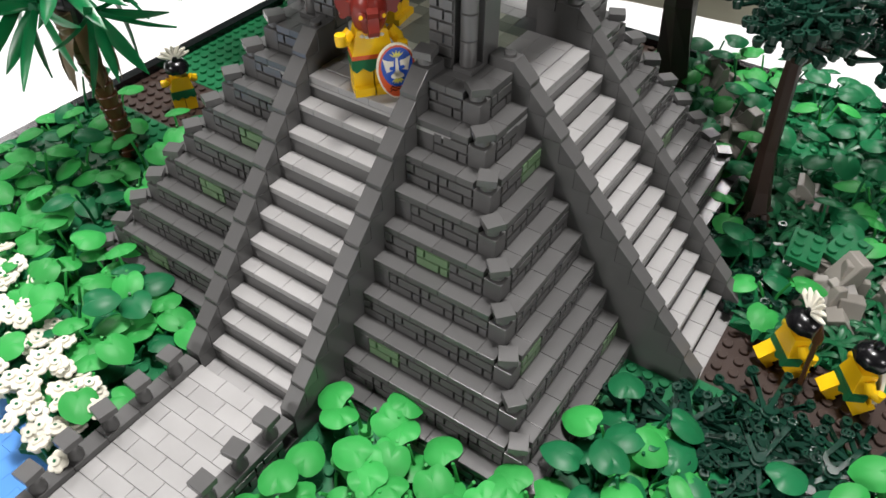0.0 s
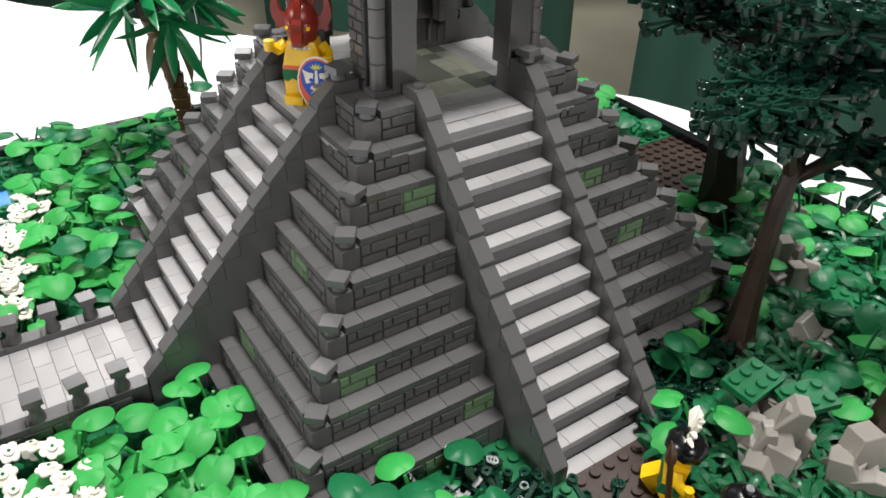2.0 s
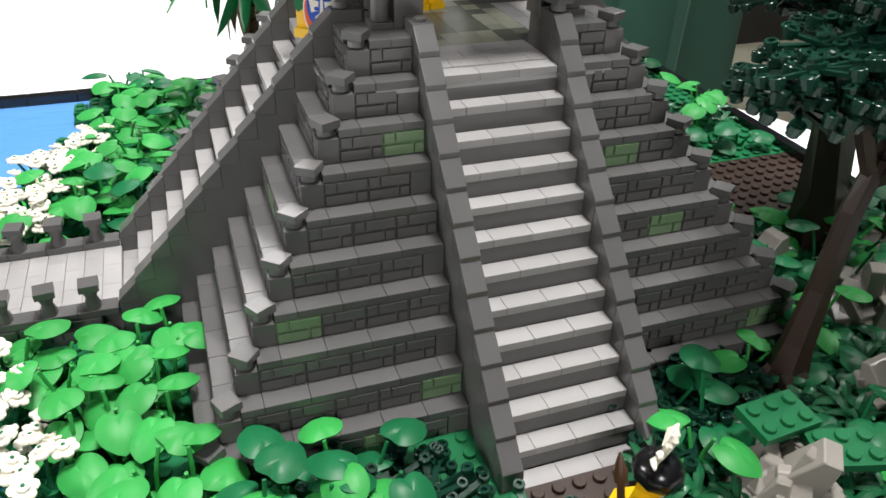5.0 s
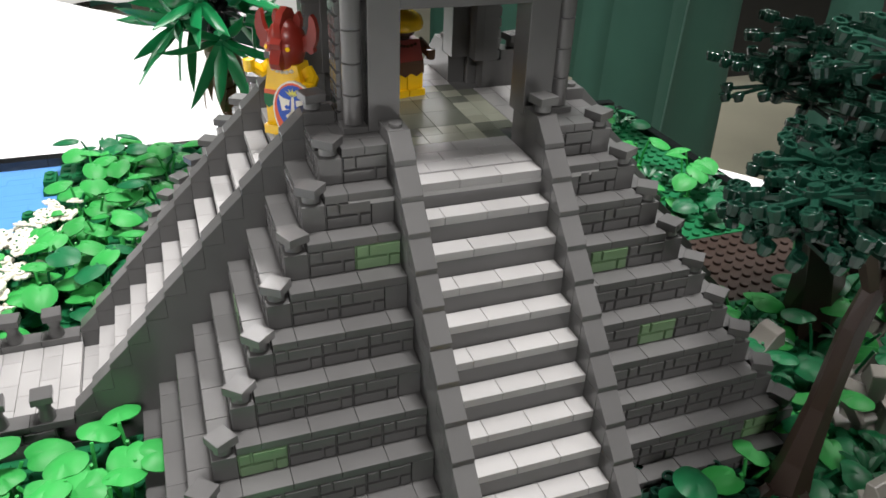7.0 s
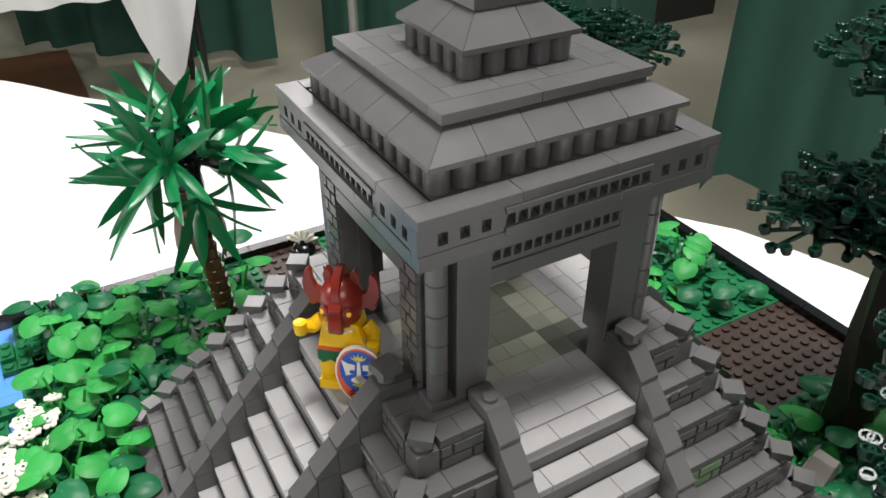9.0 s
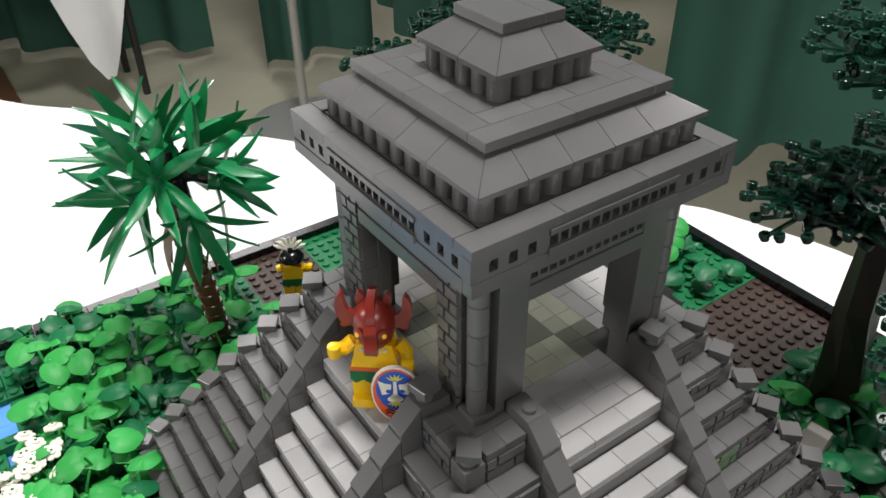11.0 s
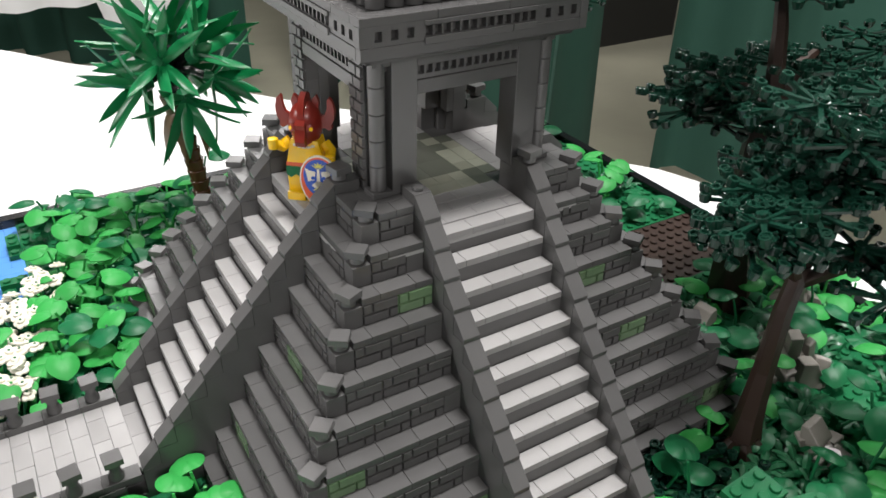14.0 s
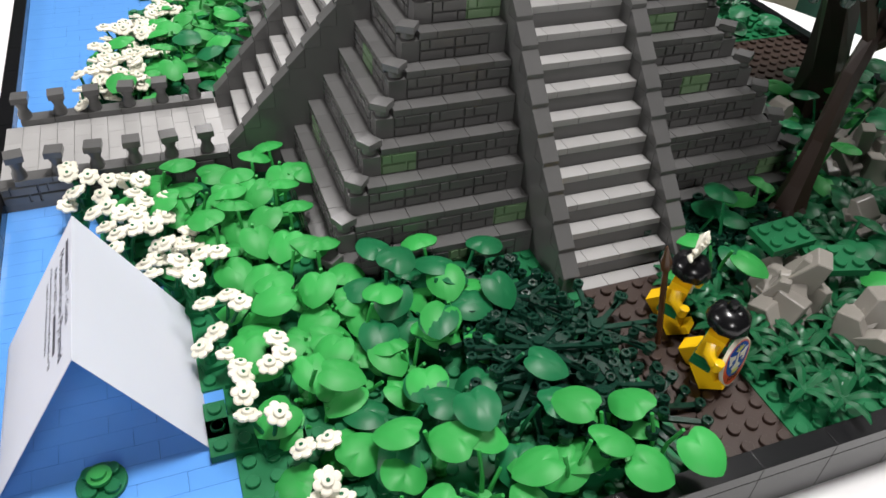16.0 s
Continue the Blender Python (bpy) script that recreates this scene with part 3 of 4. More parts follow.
def make_plant(mat, n, spread, height, rng):
    spec = []
    a0 = rng.uniform(0, 6.3)
    for i in range(n):
        spec.append((a0 + i * 2 * math.pi / n + rng.uniform(-0.4, 0.4), spread * rng.uniform(0.6, 1.1), height * rng.uniform(0.6, 1.3), rng.uniform(0, 26)))
    tone = "bright green" if mat is BRIGHT else "dark green"
    pl = thing("leafy_plant", tone + " toy plant with heart-shaped leaves on thin stalks", "plant", group="leafy plants")
    piece("stalk", stalks(mat, spec), pl)
    for az, r, h, tilt in spec:
        m = Matrix.Translation((r * S * math.cos(az), r * S * math.sin(az), h * S)) @ pose(0, 0, 0, 0, 0, math.degrees(az) + rng.uniform(-35, 35)) @ pose(0, 0, 0, rng.uniform(-12, 12), tilt, 0)
        piece("leaf", LEAVES[mat.name], pl, m)
    return pl


RP = random.Random(21)
PLANTS = {mat.name: [make_plant(mat, n, sp, hh, RP) for n, sp, hh in ((3, 0.9, 1.9), (4, 1.1, 2.3), (3, 0.7, 1.3), (2, 0.8, 2.9))] for mat in (BRIGHT, GREEN)}


def scatter(spots, kinds, rng, used):
    for x, y, p, k in spots:
        tmpl = rng.choice(kinds[k])
        m = at(x, y, p, rng.uniform(0, 360))
        if tmpl.name not in used:
            tmpl.matrix_basis = m
            used.add(tmpl.name)
        else:
            copy_thing(tmpl, m)


used = set()


def region(n, x0, x1, y0, y1, gap, test, rng):
    out = []
    for _ in range(n * 60):
        x, y = rng.uniform(x0, x1), rng.uniform(y0, y1)
        if inside_pyramid(x * 0.965, y * 0.965) or on_path(x, y) or on_bridge(x, y * 0.93) or not test(x, y):
            continue
        if all((x - a) ** 2 + (y - b) ** 2 > gap * gap for a, b in out):
            out.append((x, y))
            if len(out) >= n:
                break
    return out


BR, GR = BRIGHT.name, GREEN.name
spots = []
# near corner bed, between flowers and dark foliage
for x, y in region(44, -21, -6, -31, -16.5, 2.1, lambda x, y: x > shore(y) + (3.0 if y < -18 else 3.8) and (x < -9.2 or y < -28.6) and not (x > -15 and y > -20.2), RP):
    spots.append((x, y, 0, BR if x < -15.5 or y < -28.5 or RP.random() < 0.3 else GR))
for x, y in region(20, -24, -16.6, -17, -6.4, 1.7, lambda x, y: x > shore(y) + 3.6, RP):
    spots.append((x, y, 0, BR if RP.random() < 0.93 else GR))
# bed behind the causeway and along the far side
for x, y in region(46, -24, -16.8, 6.6, 31, 1.75, lambda x, y: x > shore(y) + 2.2, RP):
    spots.append((x, y, 0, BR if RP.random() < 0.93 else GR))
for x, y in region(24, -17, -4, 18, 31.5, 2.4, lambda x, y: x < -8.5 or y < 21 or y > 27, RP):
    spots.append((x, y, 0, GR if RP.random() < 0.3 else BR))
# right-hand jungle
for x, y in region(52, 4.5, 31.5, -31, -5, 2.1, lambda x, y: x + y > -14 and not (x < 12 and y < -22), RP):
    spots.append((x, y, 0, GR if RP.random() < 0.8 else BR))
for x, y in region(12, 18, 31, 6, 31, 3.0, lambda x, y: True, RP):
    spots.append((x, y, 0, BR if RP.random() < 0.5 else GR))
spots += [(-12.8, -18.3, 0, GR), (-10.7, -17.9, 0, BR), (-9.0, -19.2, 0, GR), (-13.9, -20.0, 0, GR), (-11.6, -20.3, 0, GR)]
spots += [(19.5, 10.0, 0, BR), (22.0, 8.4, 0, BR), (24.5, 11.0, 0, BR), (27.0, 8.0, 0, GR), (20.5, 13.5, 0, GR), (24.0, 15.0, 0, BR), (28.0, 12.5, 0, BR), (18.8, 17.0, 0, GR)]
spots += [(4.6, -21.5, 0, BR), (6.0, -20.0, 0, GR), (-9.2, -18.2, 0, GR), (-15.4, -18.6, 0, BR), (-4.9, -30.7, 0, BR), (-7.2, -30.2, 0, BR)]
scatter(spots, PLANTS, RP, used)

# flowers
bm = B()
for i in range(6):
    a = 2 * math.pi * i / 6
    lathe(bm, [(0.10, 0.0), (0.26, 0.02), (0.27, 0.14), (0.18, 0.2)], 9, 0.40 * math.cos(a), 0.40 * math.sin(a), 0)
lathe(bm, [(0.36, 0.0), (0.36, 0.16), (0.30, 0.17), (0.29, 0.34), (0.25, 0.37)], 14)
BLOOM = finish("bloom", bm, WHITE)
bm = B()
lathe(bm, [(0.10, 0.34), (0.10, 0.41), (0.06, 0.43)], 8)
EYE_DOT = finish("stem_tip", bm, GREEN)


def make_flower(n, rng):
    pl = thing("flower_plant", "white plastic flowers on green stems above green plates", "flower", group="white flowers")
    bm = B()
    box(bm, -0.49, 0.49, -0.49, 0.49, 0, PL)
    lathe(bm, [(0.3, 0), (0.3, 0.55)], 10, z=PL)
    tips = []
    for i in range(n):
        az = rng.uniform(0, 1) + i * 2 * math.pi / n
        r, h = rng.uniform(0.35, 0.95), rng.uniform(1.5, 2.6)
        tips.append((az, r, h))
        tube(bm, [(0, 0, 0.6), (0.5 * r * math.cos(az), 0.5 * r * math.sin(az), h * 0.6), (r * math.cos(az), r * math.sin(az), h)], [0.12, 0.1, 0.09], 6)
    part("stem", bm, GREEN, pl)
    for az, r, h in tips:
        m = Matrix.Translation((r * S * math.cos(az), r * S * math.sin(az), h * S)) @ pose(0, 0, 0, rng.uniform(-24, 24), rng.uniform(-24, 24), rng.uniform(0, 60))
        b = piece("bloom", BLOOM, pl, m @ Matrix.Scale(0.9, 4))
        piece("stem_tip", EYE_DOT, b)
    return pl


FLOWERS = {"f": [make_flower(n, RP) for n in (2, 3, 2, 3)]}
spots = []
for x, y in region(19, -29, -19, -15, -4.6, 1.4, lambda x, y: shore(y) - 0.8 < x < shore(y) + 3.4, RP):
    spots.append((x, y, 0, "f"))
for x, y in region(9, -24, -18, -31, -15, 1.6, lambda x, y: shore(y) < x < shore(y) + 3.0, RP):
    spots.append((x, y, 0, "f"))
for x, y in region(30, -28, -19, 4.6, 19, 1.15, lambda x, y: shore(y) - 0.5 < x < shore(y) + 3.4, RP):
    spots.append((x, y, 0, "f"))
scatter(spots, FLOWERS, RP, used)

# loose green plates along the water's edge
for i in range(46):
    y = RP.uniform(-31, 31)
    if abs(y) < 5:
        continue
    x = round(shore(y) + RP.uniform(-1.6, 3))
    w, d = RP.choice(((2, 1), (2, 2), (1, 2), (3, 1)))
    bm = B()
    hh = RP.choice((1, 1, 2)) * PL
    box(bm, 0.02, w - 0.02, 0.02, d - 0.02, 0, hh)
    for a in range(w):
        for b in range(d):
            lathe(bm, [(0.31, hh), (0.31, hh + 0.17), (0.28, hh + 0.2)], 10, a + 0.5, b + 0.5)
    thing("bank_plate", "small green studded plate at the water's edge", "plate", at(x, round(y), 0.15), "bank plates", data=finish("bank_plate", bm, GREEN))


for i in range(16):
    x, y = RP.uniform(3, 15), RP.uniform(-31, -19)
    w, d = RP.choice(((2, 1), (2, 2), (1, 2), (3, 2)))
    bm = B()
    hh = RP.choice((1, 1, 1, 2)) * PL
    box(bm, 0.02, w - 0.02, 0.02, d - 0.02, 0, hh)
    for a in range(w):
        for b in range(d):
            lathe(bm, [(0.31, hh), (0.31, hh + 0.17), (0.28, hh + 0.2)], 10, a + 0.5, b + 0.5)
    thing("jungle_plate", "small green studded plate on the jungle ground", "plate", at(round(x), round(y), 0.3 + 0.02 * i), "jungle plates", data=finish("jungle_plate", bm, GREEN))


# lily pads
def lily(x, y):
    pad = thing("lily_pad", "round green lily pad floating on blue tiles", "lily pad", at(x, y, 0.05))
    bm = B()
    lathe(bm, [(0.95, 0), (1.0, 0.05), (1.0, 0.2), (0.95, 0.24)], 20)
    for i in range(4):
        a = math.pi / 4 + i * math.pi / 2
        lathe(bm, [(0.32, 0.24), (0.32, 0.42), (0.28, 0.45)], 10, 0.62 * math.cos(a), 0.62 * math.sin(a))
    part("pad", bm, GREEN, pad)
    bm = B()
    lathe(bm, [(0.45, 0.45), (0.5, 0.6), (0.5, 0.7), (0.32, 0.72), (0.32, 0.9)], 12)
    part("bud", bm, BRIGHT, pad)


lily(-26.5, 14.2)
lily(-27.3, -24.6)


# leaf sprays with ringed tips
def spray_mesh(mat, rng, reach=1.0, knob=0.32):
    bm = B()
    def arm(x0, y0, x1, y1, w):
        d = Vector((x1 - x0, y1 - y0, 0)).normalized()
        nrm = Vector((-d.y, d.x, 0)) * w
        vs = []
        for z in (0.03, 0.19):
            for q in ((x0, y0), (x1, y1)):
                for s in (1, -1):
                    vs.append(bm.verts.new((q[0] + s * nrm.x, q[1] + s * nrm.y, z)))
        for q in ((0, 1, 3, 2), (4, 6, 7, 5), (0, 4, 5, 1), (2, 3, 7, 6), (0, 2, 6, 4), (1, 5, 7, 3)):
            bm.faces.new([vs[i] for i in q])
        lathe(bm, [(0.23, -0.08), (0.26, -0.05), (0.26, 0.13), (knob, 0.15), (knob, 0.38), (knob - 0.03, 0.41), (knob - 0.13, 0.41), (knob - 0.15, 0.25)], 9, x1, y1)
    ends = [(2.6, 0), (1.5, 1.6), (1.6, -1.5), (-0.2, 2.2), (-0.3, -2.2), (-1.7, 1.3), (-1.8, -1.2), (-2.5, 0.1)]
    for ex, ey in ends:
        ex, ey = ex * reach, ey * reach
        arm(0, 0, ex, ey, 0.13)
        if abs(ex) > 1.2 * reach:
            bx, by = ex * 0.62, ey * 0.62
            arm(bx, by, bx + 0.75 * (1 if ex > 0 else -1), by + (0.7 if ey >= 0 else -0.7), 0.11)
    lathe(bm, [(0.42, -0.1), (0.42, 0.4), (0.3, 0.42), (0.3, 0.58)], 10)
    return finish("leaf_spray", bm, mat)


SPRAY, SPRAY_S = spray_mesh(DGREEN, RP, 1.15), spray_mesh(DGREEN, RP, 0.9)
SPRAY_LOW = spray_mesh(DGREEN, RP, 1.3, 0.27)

# low dark foliage by the stair foot
for i in range(20):
    y = -29 + 10.2 * (i + RP.random()) / 20
    x = RP.uniform(-9.0, -6.6 if y > -22.5 else -4.2)
    low = thing("leaf_spray", "dark green branching leaf spray lying low", "foliage", at(x, y, RP.uniform(1.5, 4.0), RP.uniform(0, 360), RP.uniform(-9, 9), RP.uniform(-9, 9)), "low leaf sprays", data=SPRAY_LOW)
for i in range(9):
    x, y = RP.uniform(4.6, 10), RP.uniform(-20.5, -16.5)
    thing("leaf_spray", "dark green branching leaf spray lying low", "foliage", at(x, y, RP.uniform(1.2, 3), RP.uniform(0, 360), RP.uniform(-15, 15), RP.uniform(-15, 15)), "low leaf sprays", data=SPRAY)


# grass tufts with glassy blades
def tuft_mesh(rng):
    bm = B()
    for i in range(6):
        a = i * 1.05 + rng.uniform(-0.3, 0.3)
        c, s = math.cos(a), math.sin(a)
        L = rng.uniform(1.3, 1.9)
        prof = [(0.05, 0.16, 0.2), (L * 0.45, 0.24, 0.75), (L * 0.8, 0.18, 0.8), (L, 0.03, 0.65)]
        prev = None
        for d, w, z in prof:
            row = [bm.verts.new((d * c - w * s, d * s + w * c, z)), bm.verts.new((d * c, d * s, z + 0.1)), bm.verts.new((d * c + w * s, d * s - w * c, z)), bm.verts.new((d * c, d * s, z - 0.08))]
            if prev:
                for k in range(4):
                    bm.faces.new((prev[k], prev[(k + 1) % 4], row[(k + 1) % 4], row[k]))
            prev = row
    lathe(bm, [(0.3, 0), (0.3, 0.35)], 8)
    return finish("grass_tuft", bm, BLADE, 0, 40)


TUFTS = [tuft_mesh(RP) for _ in range(3)]
spots = region(44, 2.0, 14, -31.3, -19.5, 1.1, lambda x, y: True, RP) + region(46, 2.2, 31, -31, -4, 1.6, lambda x, y: True, RP) + region(16, 17, 31, 6, 31, 2.4, lambda x, y: True, RP)
for x, y in spots:
    thing("grass_tuft", "glossy green toy grass tuft with pointed blades", "grass", at(x, y, RP.uniform(0.5, 2.0), RP.uniform(0, 360)), "grass tufts", data=RP.choice(TUFTS))


# ---------------------------------------------------------------- rocks of sloped bricks
def rock(x, y, rz, n, spread, rng, high=6):
    rk = thing("rock_outcrop", "grey sloped-brick rock outcrop among green plants", "rock", at(x, y, 0, rz), "rock outcrops")
    for i in range(n):
        bm = B()
        w, d, h = rng.uniform(0.8, 1.7), rng.uniform(1.1, 2.2), rng.choice((2, 3, 3, 5)) * PL
        prism(bm, [(0, 0), (d, 0), (d, h), (d * rng.uniform(0.45, 0.7), h), (0, 0.25)], -w / 2, w / 2, "y")
        a = rng.uniform(0, 6.28)
        r = spread * math.sqrt(rng.random())
        p = max(0, (1 - r / spread) * high * rng.uniform(0.3, 1.0))
        part("sloped_brick", bm, STONE, rk, bevel=0.05, m=at(r * math.cos(a), r * math.sin(a), p, math.degrees(a) + 180 + rng.uniform(-50, 50), rng.uniform(-14, 14), rng.uniform(-18, 18)), smooth=0)
    bm = B()
    lathe(bm, [(spread * 0.95, 0), (spread * 0.8, high * 0.2 * PL), (spread * 0.4, high * 0.55 * PL), (0.4, high * 0.7 * PL)], 9)
    part("core", bm, STONE, rk, smooth=0)
    return rk


rock(6.8, -24.4, 0, 30, 2.9, RP, 9)
rock(8.6, -28.2, 60, 16, 1.9, RP, 5)
rock(21.5, -14.0, 30, 24, 2.8, RP, 8)
rock(16.0, -21.0, 80, 8, 2.0, RP, 5)
rock(28.0, -10.0, 10, 10, 2.2, RP, 7)
rock(18.3, -9.0, 10, 6, 1.3, RP, 5)
rock(20.0, 20.0, 10, 8, 1.6, RP, 5)
for x, y, p in ((6.4, -23.2, 7), (8.0, -24.8, 6), (10.0, -25.8, 2), (12, -23.5, 2)):
    bm = B()
    box(bm, 0, 3, 0, 2, 0, PL)
    for a in range(3):
        for b in range(2):
            lathe(bm, [(0.31, PL), (0.31, PL + 0.17), (0.28, PL + 0.2)], 10, a + 0.5, b + 0.5)
    thing("moss_plate", "green studded plate lying on grey rock", "plate", at(x, y, p, RP.uniform(-30, 30), RP.uniform(-8, 8)), "moss plates", data=finish("moss_plate", bm, GREEN))


# ---------------------------------------------------------------- trees
def tree(x, y, trunk, radii, crown, n, rng, label, flare=1.8):
    """trunk: points in studs from the base; crown: (centre, radius, squash)."""
    tr = thing("tree", label, "tree", at(x, y, 0), "jungle trees")
    bm = B()
    tube(bm, trunk, radii, 6)
    for i in range(5):
        a = i * 1.26 + 0.4
        tube(bm, [(flare * math.cos(a), flare * math.sin(a), 0), (0.7 * math.cos(a), 0.7 * math.sin(a), 1.6)], [0.55, 0.3], 5)
    top = Vector(trunk[-1])
    part("trunk", bm, BROWN, tr, smooth=0)
    for c, r, sq, m in crown:
        tube_bm = B()
        tube(tube_bm, [tuple(top - Vector((0, 0, 1.2))), tuple((top + Vector(c)) / 2 + Vector((0, 0, 0.3))), tuple(Vector(c))], [radii[-1] * 0.75, 0.5, 0.3], 6)
        part("limb", tube_bm, BROWN, tr, smooth=0)
        for i in range(m):
            while True:
                v = Vector((rng.uniform(-1, 1), rng.uniform(-1, 1), rng.uniform(-1, 1)))
                if 0.25 < v.length < 1:
                    break
            q = Vector(c) + Vector((v.x * r, v.y * r, v.z * r * sq))
            piece("leaf_spray", SPRAY_S if i % 3 else SPRAY, tr, Matrix.Translation(q * S) @ pose(0, 0, 0, rng.uniform(-13, 13), rng.uniform(-13, 13), math.degrees(math.atan2(v.y, v.x)) + rng.uniform(-40, 40)))
    return tr


TREE_LABEL = "dark brown toy tree with dark green branching leaf sprays"
tree(12.0, -18.2, [(0, 0, 0), (0.7, 0.35, 2.6), (1.5, 0.8, 5.4), (2.1, 1.1, 9.5), (2.9, 1.3, 12)], [1.35, 0.82, 0.62, 0.56, 0.5],
     [((-1.2, 0.8, 16.0), 3.0, 0.5, 12), ((5, 1.5, 17), 4.6, 0.5, 17), ((4.5, -2.5, 13.4), 3.6, 0.35, 8), ((4.5, 1.5, 20.5), 4.2, 0.45, 11)], 0, RP, TREE_LABEL)
tree(24.2, -6.8, [(0, 0, 0), (-0.4, 0, 4), (-0.9, 0.2, 9), (-0.4, 0.4, 13), (0, 0.5, 17)], [1.9, 1.5, 1.3, 1.2, 0.9],
     [((-2.6, 3.4, 16.5), 3.4, 0.7, 15), ((4, 1, 19), 4.5, 0.5, 12), ((-0.3, 2, 24.5), 4.4, 0.4, 13), ((-1.0, -2.5, 14), 3.0, 0.4, 6)], 0, RP, TREE_LABEL)
tree(13.3, -27.8, [(0, 0, 0), (1.2, 0.2, 4), (2.6, 0.3, 9), (4.2, 0.3, 14)], [1.8, 1.4, 1.2, 1.0],
     [((7, 2, 18), 5.0, 0.5, 16), ((10, -1, 20), 4.5, 0.5, 10)], 0, RP, TREE_LABEL)
tree(19.5, 24.5, [(0, 0, 0), (0.2, 0, 6), (-0.2, 0.2, 12), (0, 0.4, 15)], [1.8, 1.4, 1.2, 0.9],
     [((0, 0, 18.5), 6.0, 0.35, 34), ((-6, 0, 17), 5.0, 0.3, 18), ((6, -1, 17), 5.5, 0.35, 20)], 0, RP, TREE_LABEL)

# red toy bird on a high branch
bm = B()
lathe(bm, [(0.1, 0), (0.5, 0.5), (0.55, 1.0), (0.4, 1.5), (0.45, 1.8), (0.3, 2.15), (0.08, 2.25)], 12)
tube(bm, [(0, 0.1, 0.5), (0, 0.5, -0.6), (0, 0.6, -1.4)], [0.3, 0.25, 0.1], 6)
tube(bm, [(0, -0.3, 1.9), (0, -0.65, 1.75), (0, -0.7, 1.5)], [0.2, 0.14, 0.04], 6)
thing("toy_bird", "orange-red plastic toy bird perched in the tree", "toy bird", at(22.6, -5.4, 61, 30, 12), data=finish("toy_bird", bm, RUST))

# palm
palm = thing("palm_tree", "toy palm tree with ringed brown trunk and green fronds", "palm")
palm.matrix_basis = at(-7.4, 23.7, 0.2) @ Matrix.Scale(1.3, 4)
px = 0.0
for i in range(13):
    bm = B()
    lathe(bm, [(0.50, 0), (0.62, 0.72), (0.58, 0.78)], 12)
    lean = -0.4 * i / 13
    part("trunk_segment", bm, RBROWN if i < 9 else OLIVE, palm, m=at(-0.0 + 0.012 * i * i * -0.6, 0, i * 0.74 / PL, 0, 0, lean * 20))


def blade_mesh(L, w, mat, droop):
    bm = B()
    prev = None
    for i in range(7):
        t = i / 6
        d = L * t
        ww = w * (math.sin(math.pi * (0.12 + 0.86 * t)) ** 0.8) * 0.5 if i < 6 else 0.02
        z = 0.5 * L * 0.35 * t - droop * t * t * L
        row = [bm.verts.new((d, -ww, z)), bm.verts.new((d, 0, z + 0.12 * (1 - t) + 0.06)), bm.verts.new((d, ww, z)), bm.verts.new((d, 0, z - 0.05))]
        if prev:
            for k in range(4):
                bm.faces.new((prev[k], prev[(k + 1) % 4], row[(k + 1) % 4], row[k]))
        prev = row
    return finish("frond", bm, mat, 0, 40)


FROND = [blade_mesh(4.3, 0.76, FRONDG, 0.16), blade_mesh(4.0, 0.72, FRONDG, 0.26), blade_mesh(3.7, 0.74, FRONDG, 0.10)]
DRY = blade_mesh(3.4, 0.95, OLIVE, 0.8)
HEART = Vector((-0.6, 0, 11.0))
AIMS = [(0, 88), (20, 38), (95, 30), (165, 42), (235, 30), (305, 36), (55, -14), (130, -18), (200, -8), (268, -30), (340, -12)]
bm = B()
for az, el in AIMS:
    d = Vector((math.cos(radians(az)) * math.cos(radians(el)), math.sin(radians(az)) * math.cos(radians(el)), math.sin(radians(el))))
    tube(bm, [tuple(HEART), tuple(HEART + d * 1.0 + Vector((0, 0, 0.25))), tuple(HEART + d * 2.0)], [0.3, 0.26, 0.24], 7)
lathe(bm, [(0.6, 8.6), (0.75, 9.6), (0.6, 11.0), (0.3, 11.5)], 10, -0.55, 0)
part("crown_core", bm, BLACK, palm)
for az, el in AIMS:
    d = Vector((math.cos(radians(az)) * math.cos(radians(el)), math.sin(radians(az)) * math.cos(radians(el)), math.sin(radians(el))))
    u = d.cross(Vector((0.13, 0.21, 1.0))).normalized()
    v = d.cross(u)
    c = HEART + d * 2.0
    bm = B()
    lathe(bm, [(0.40, -0.3), (0.44, 0.3), (0.3, 0.45)], 10, m=d.to_track_quat("Z", "Y").to_matrix().to_4x4())
    hub = part("frond_hub", bm, GREEN, palm, m=Matrix.Translation(c * S))
    spin = RP.uniform(0, 60)
    for j in range(8):
        ph, th = radians(spin + j * 45 + RP.uniform(-14, 14)), radians(RP.uniform(30, 82))
        way = (d * math.cos(th) + (u * math.cos(ph) + v * math.sin(ph)) * math.sin(th)).normalized()
        if way.dot(HEART - c) > 0.9 * (HEART - c).length:
            continue
        up = (d - way * d.dot(way)).normalized()
        m = Matrix((way, up.cross(way), up)).transposed().to_4x4()
        piece("frond", RP.choice(FROND), hub, m)
for j in range(6):
    piece("dry_frond", DRY, palm, Matrix.Translation(Vector((-0.5, 0, 9.2)) * S) @ pose(0, 0, 0, 0, 0, j * 60 + 10) @ pose(0, 0, 0, 0, 38, 0), "withered dark tan frond")

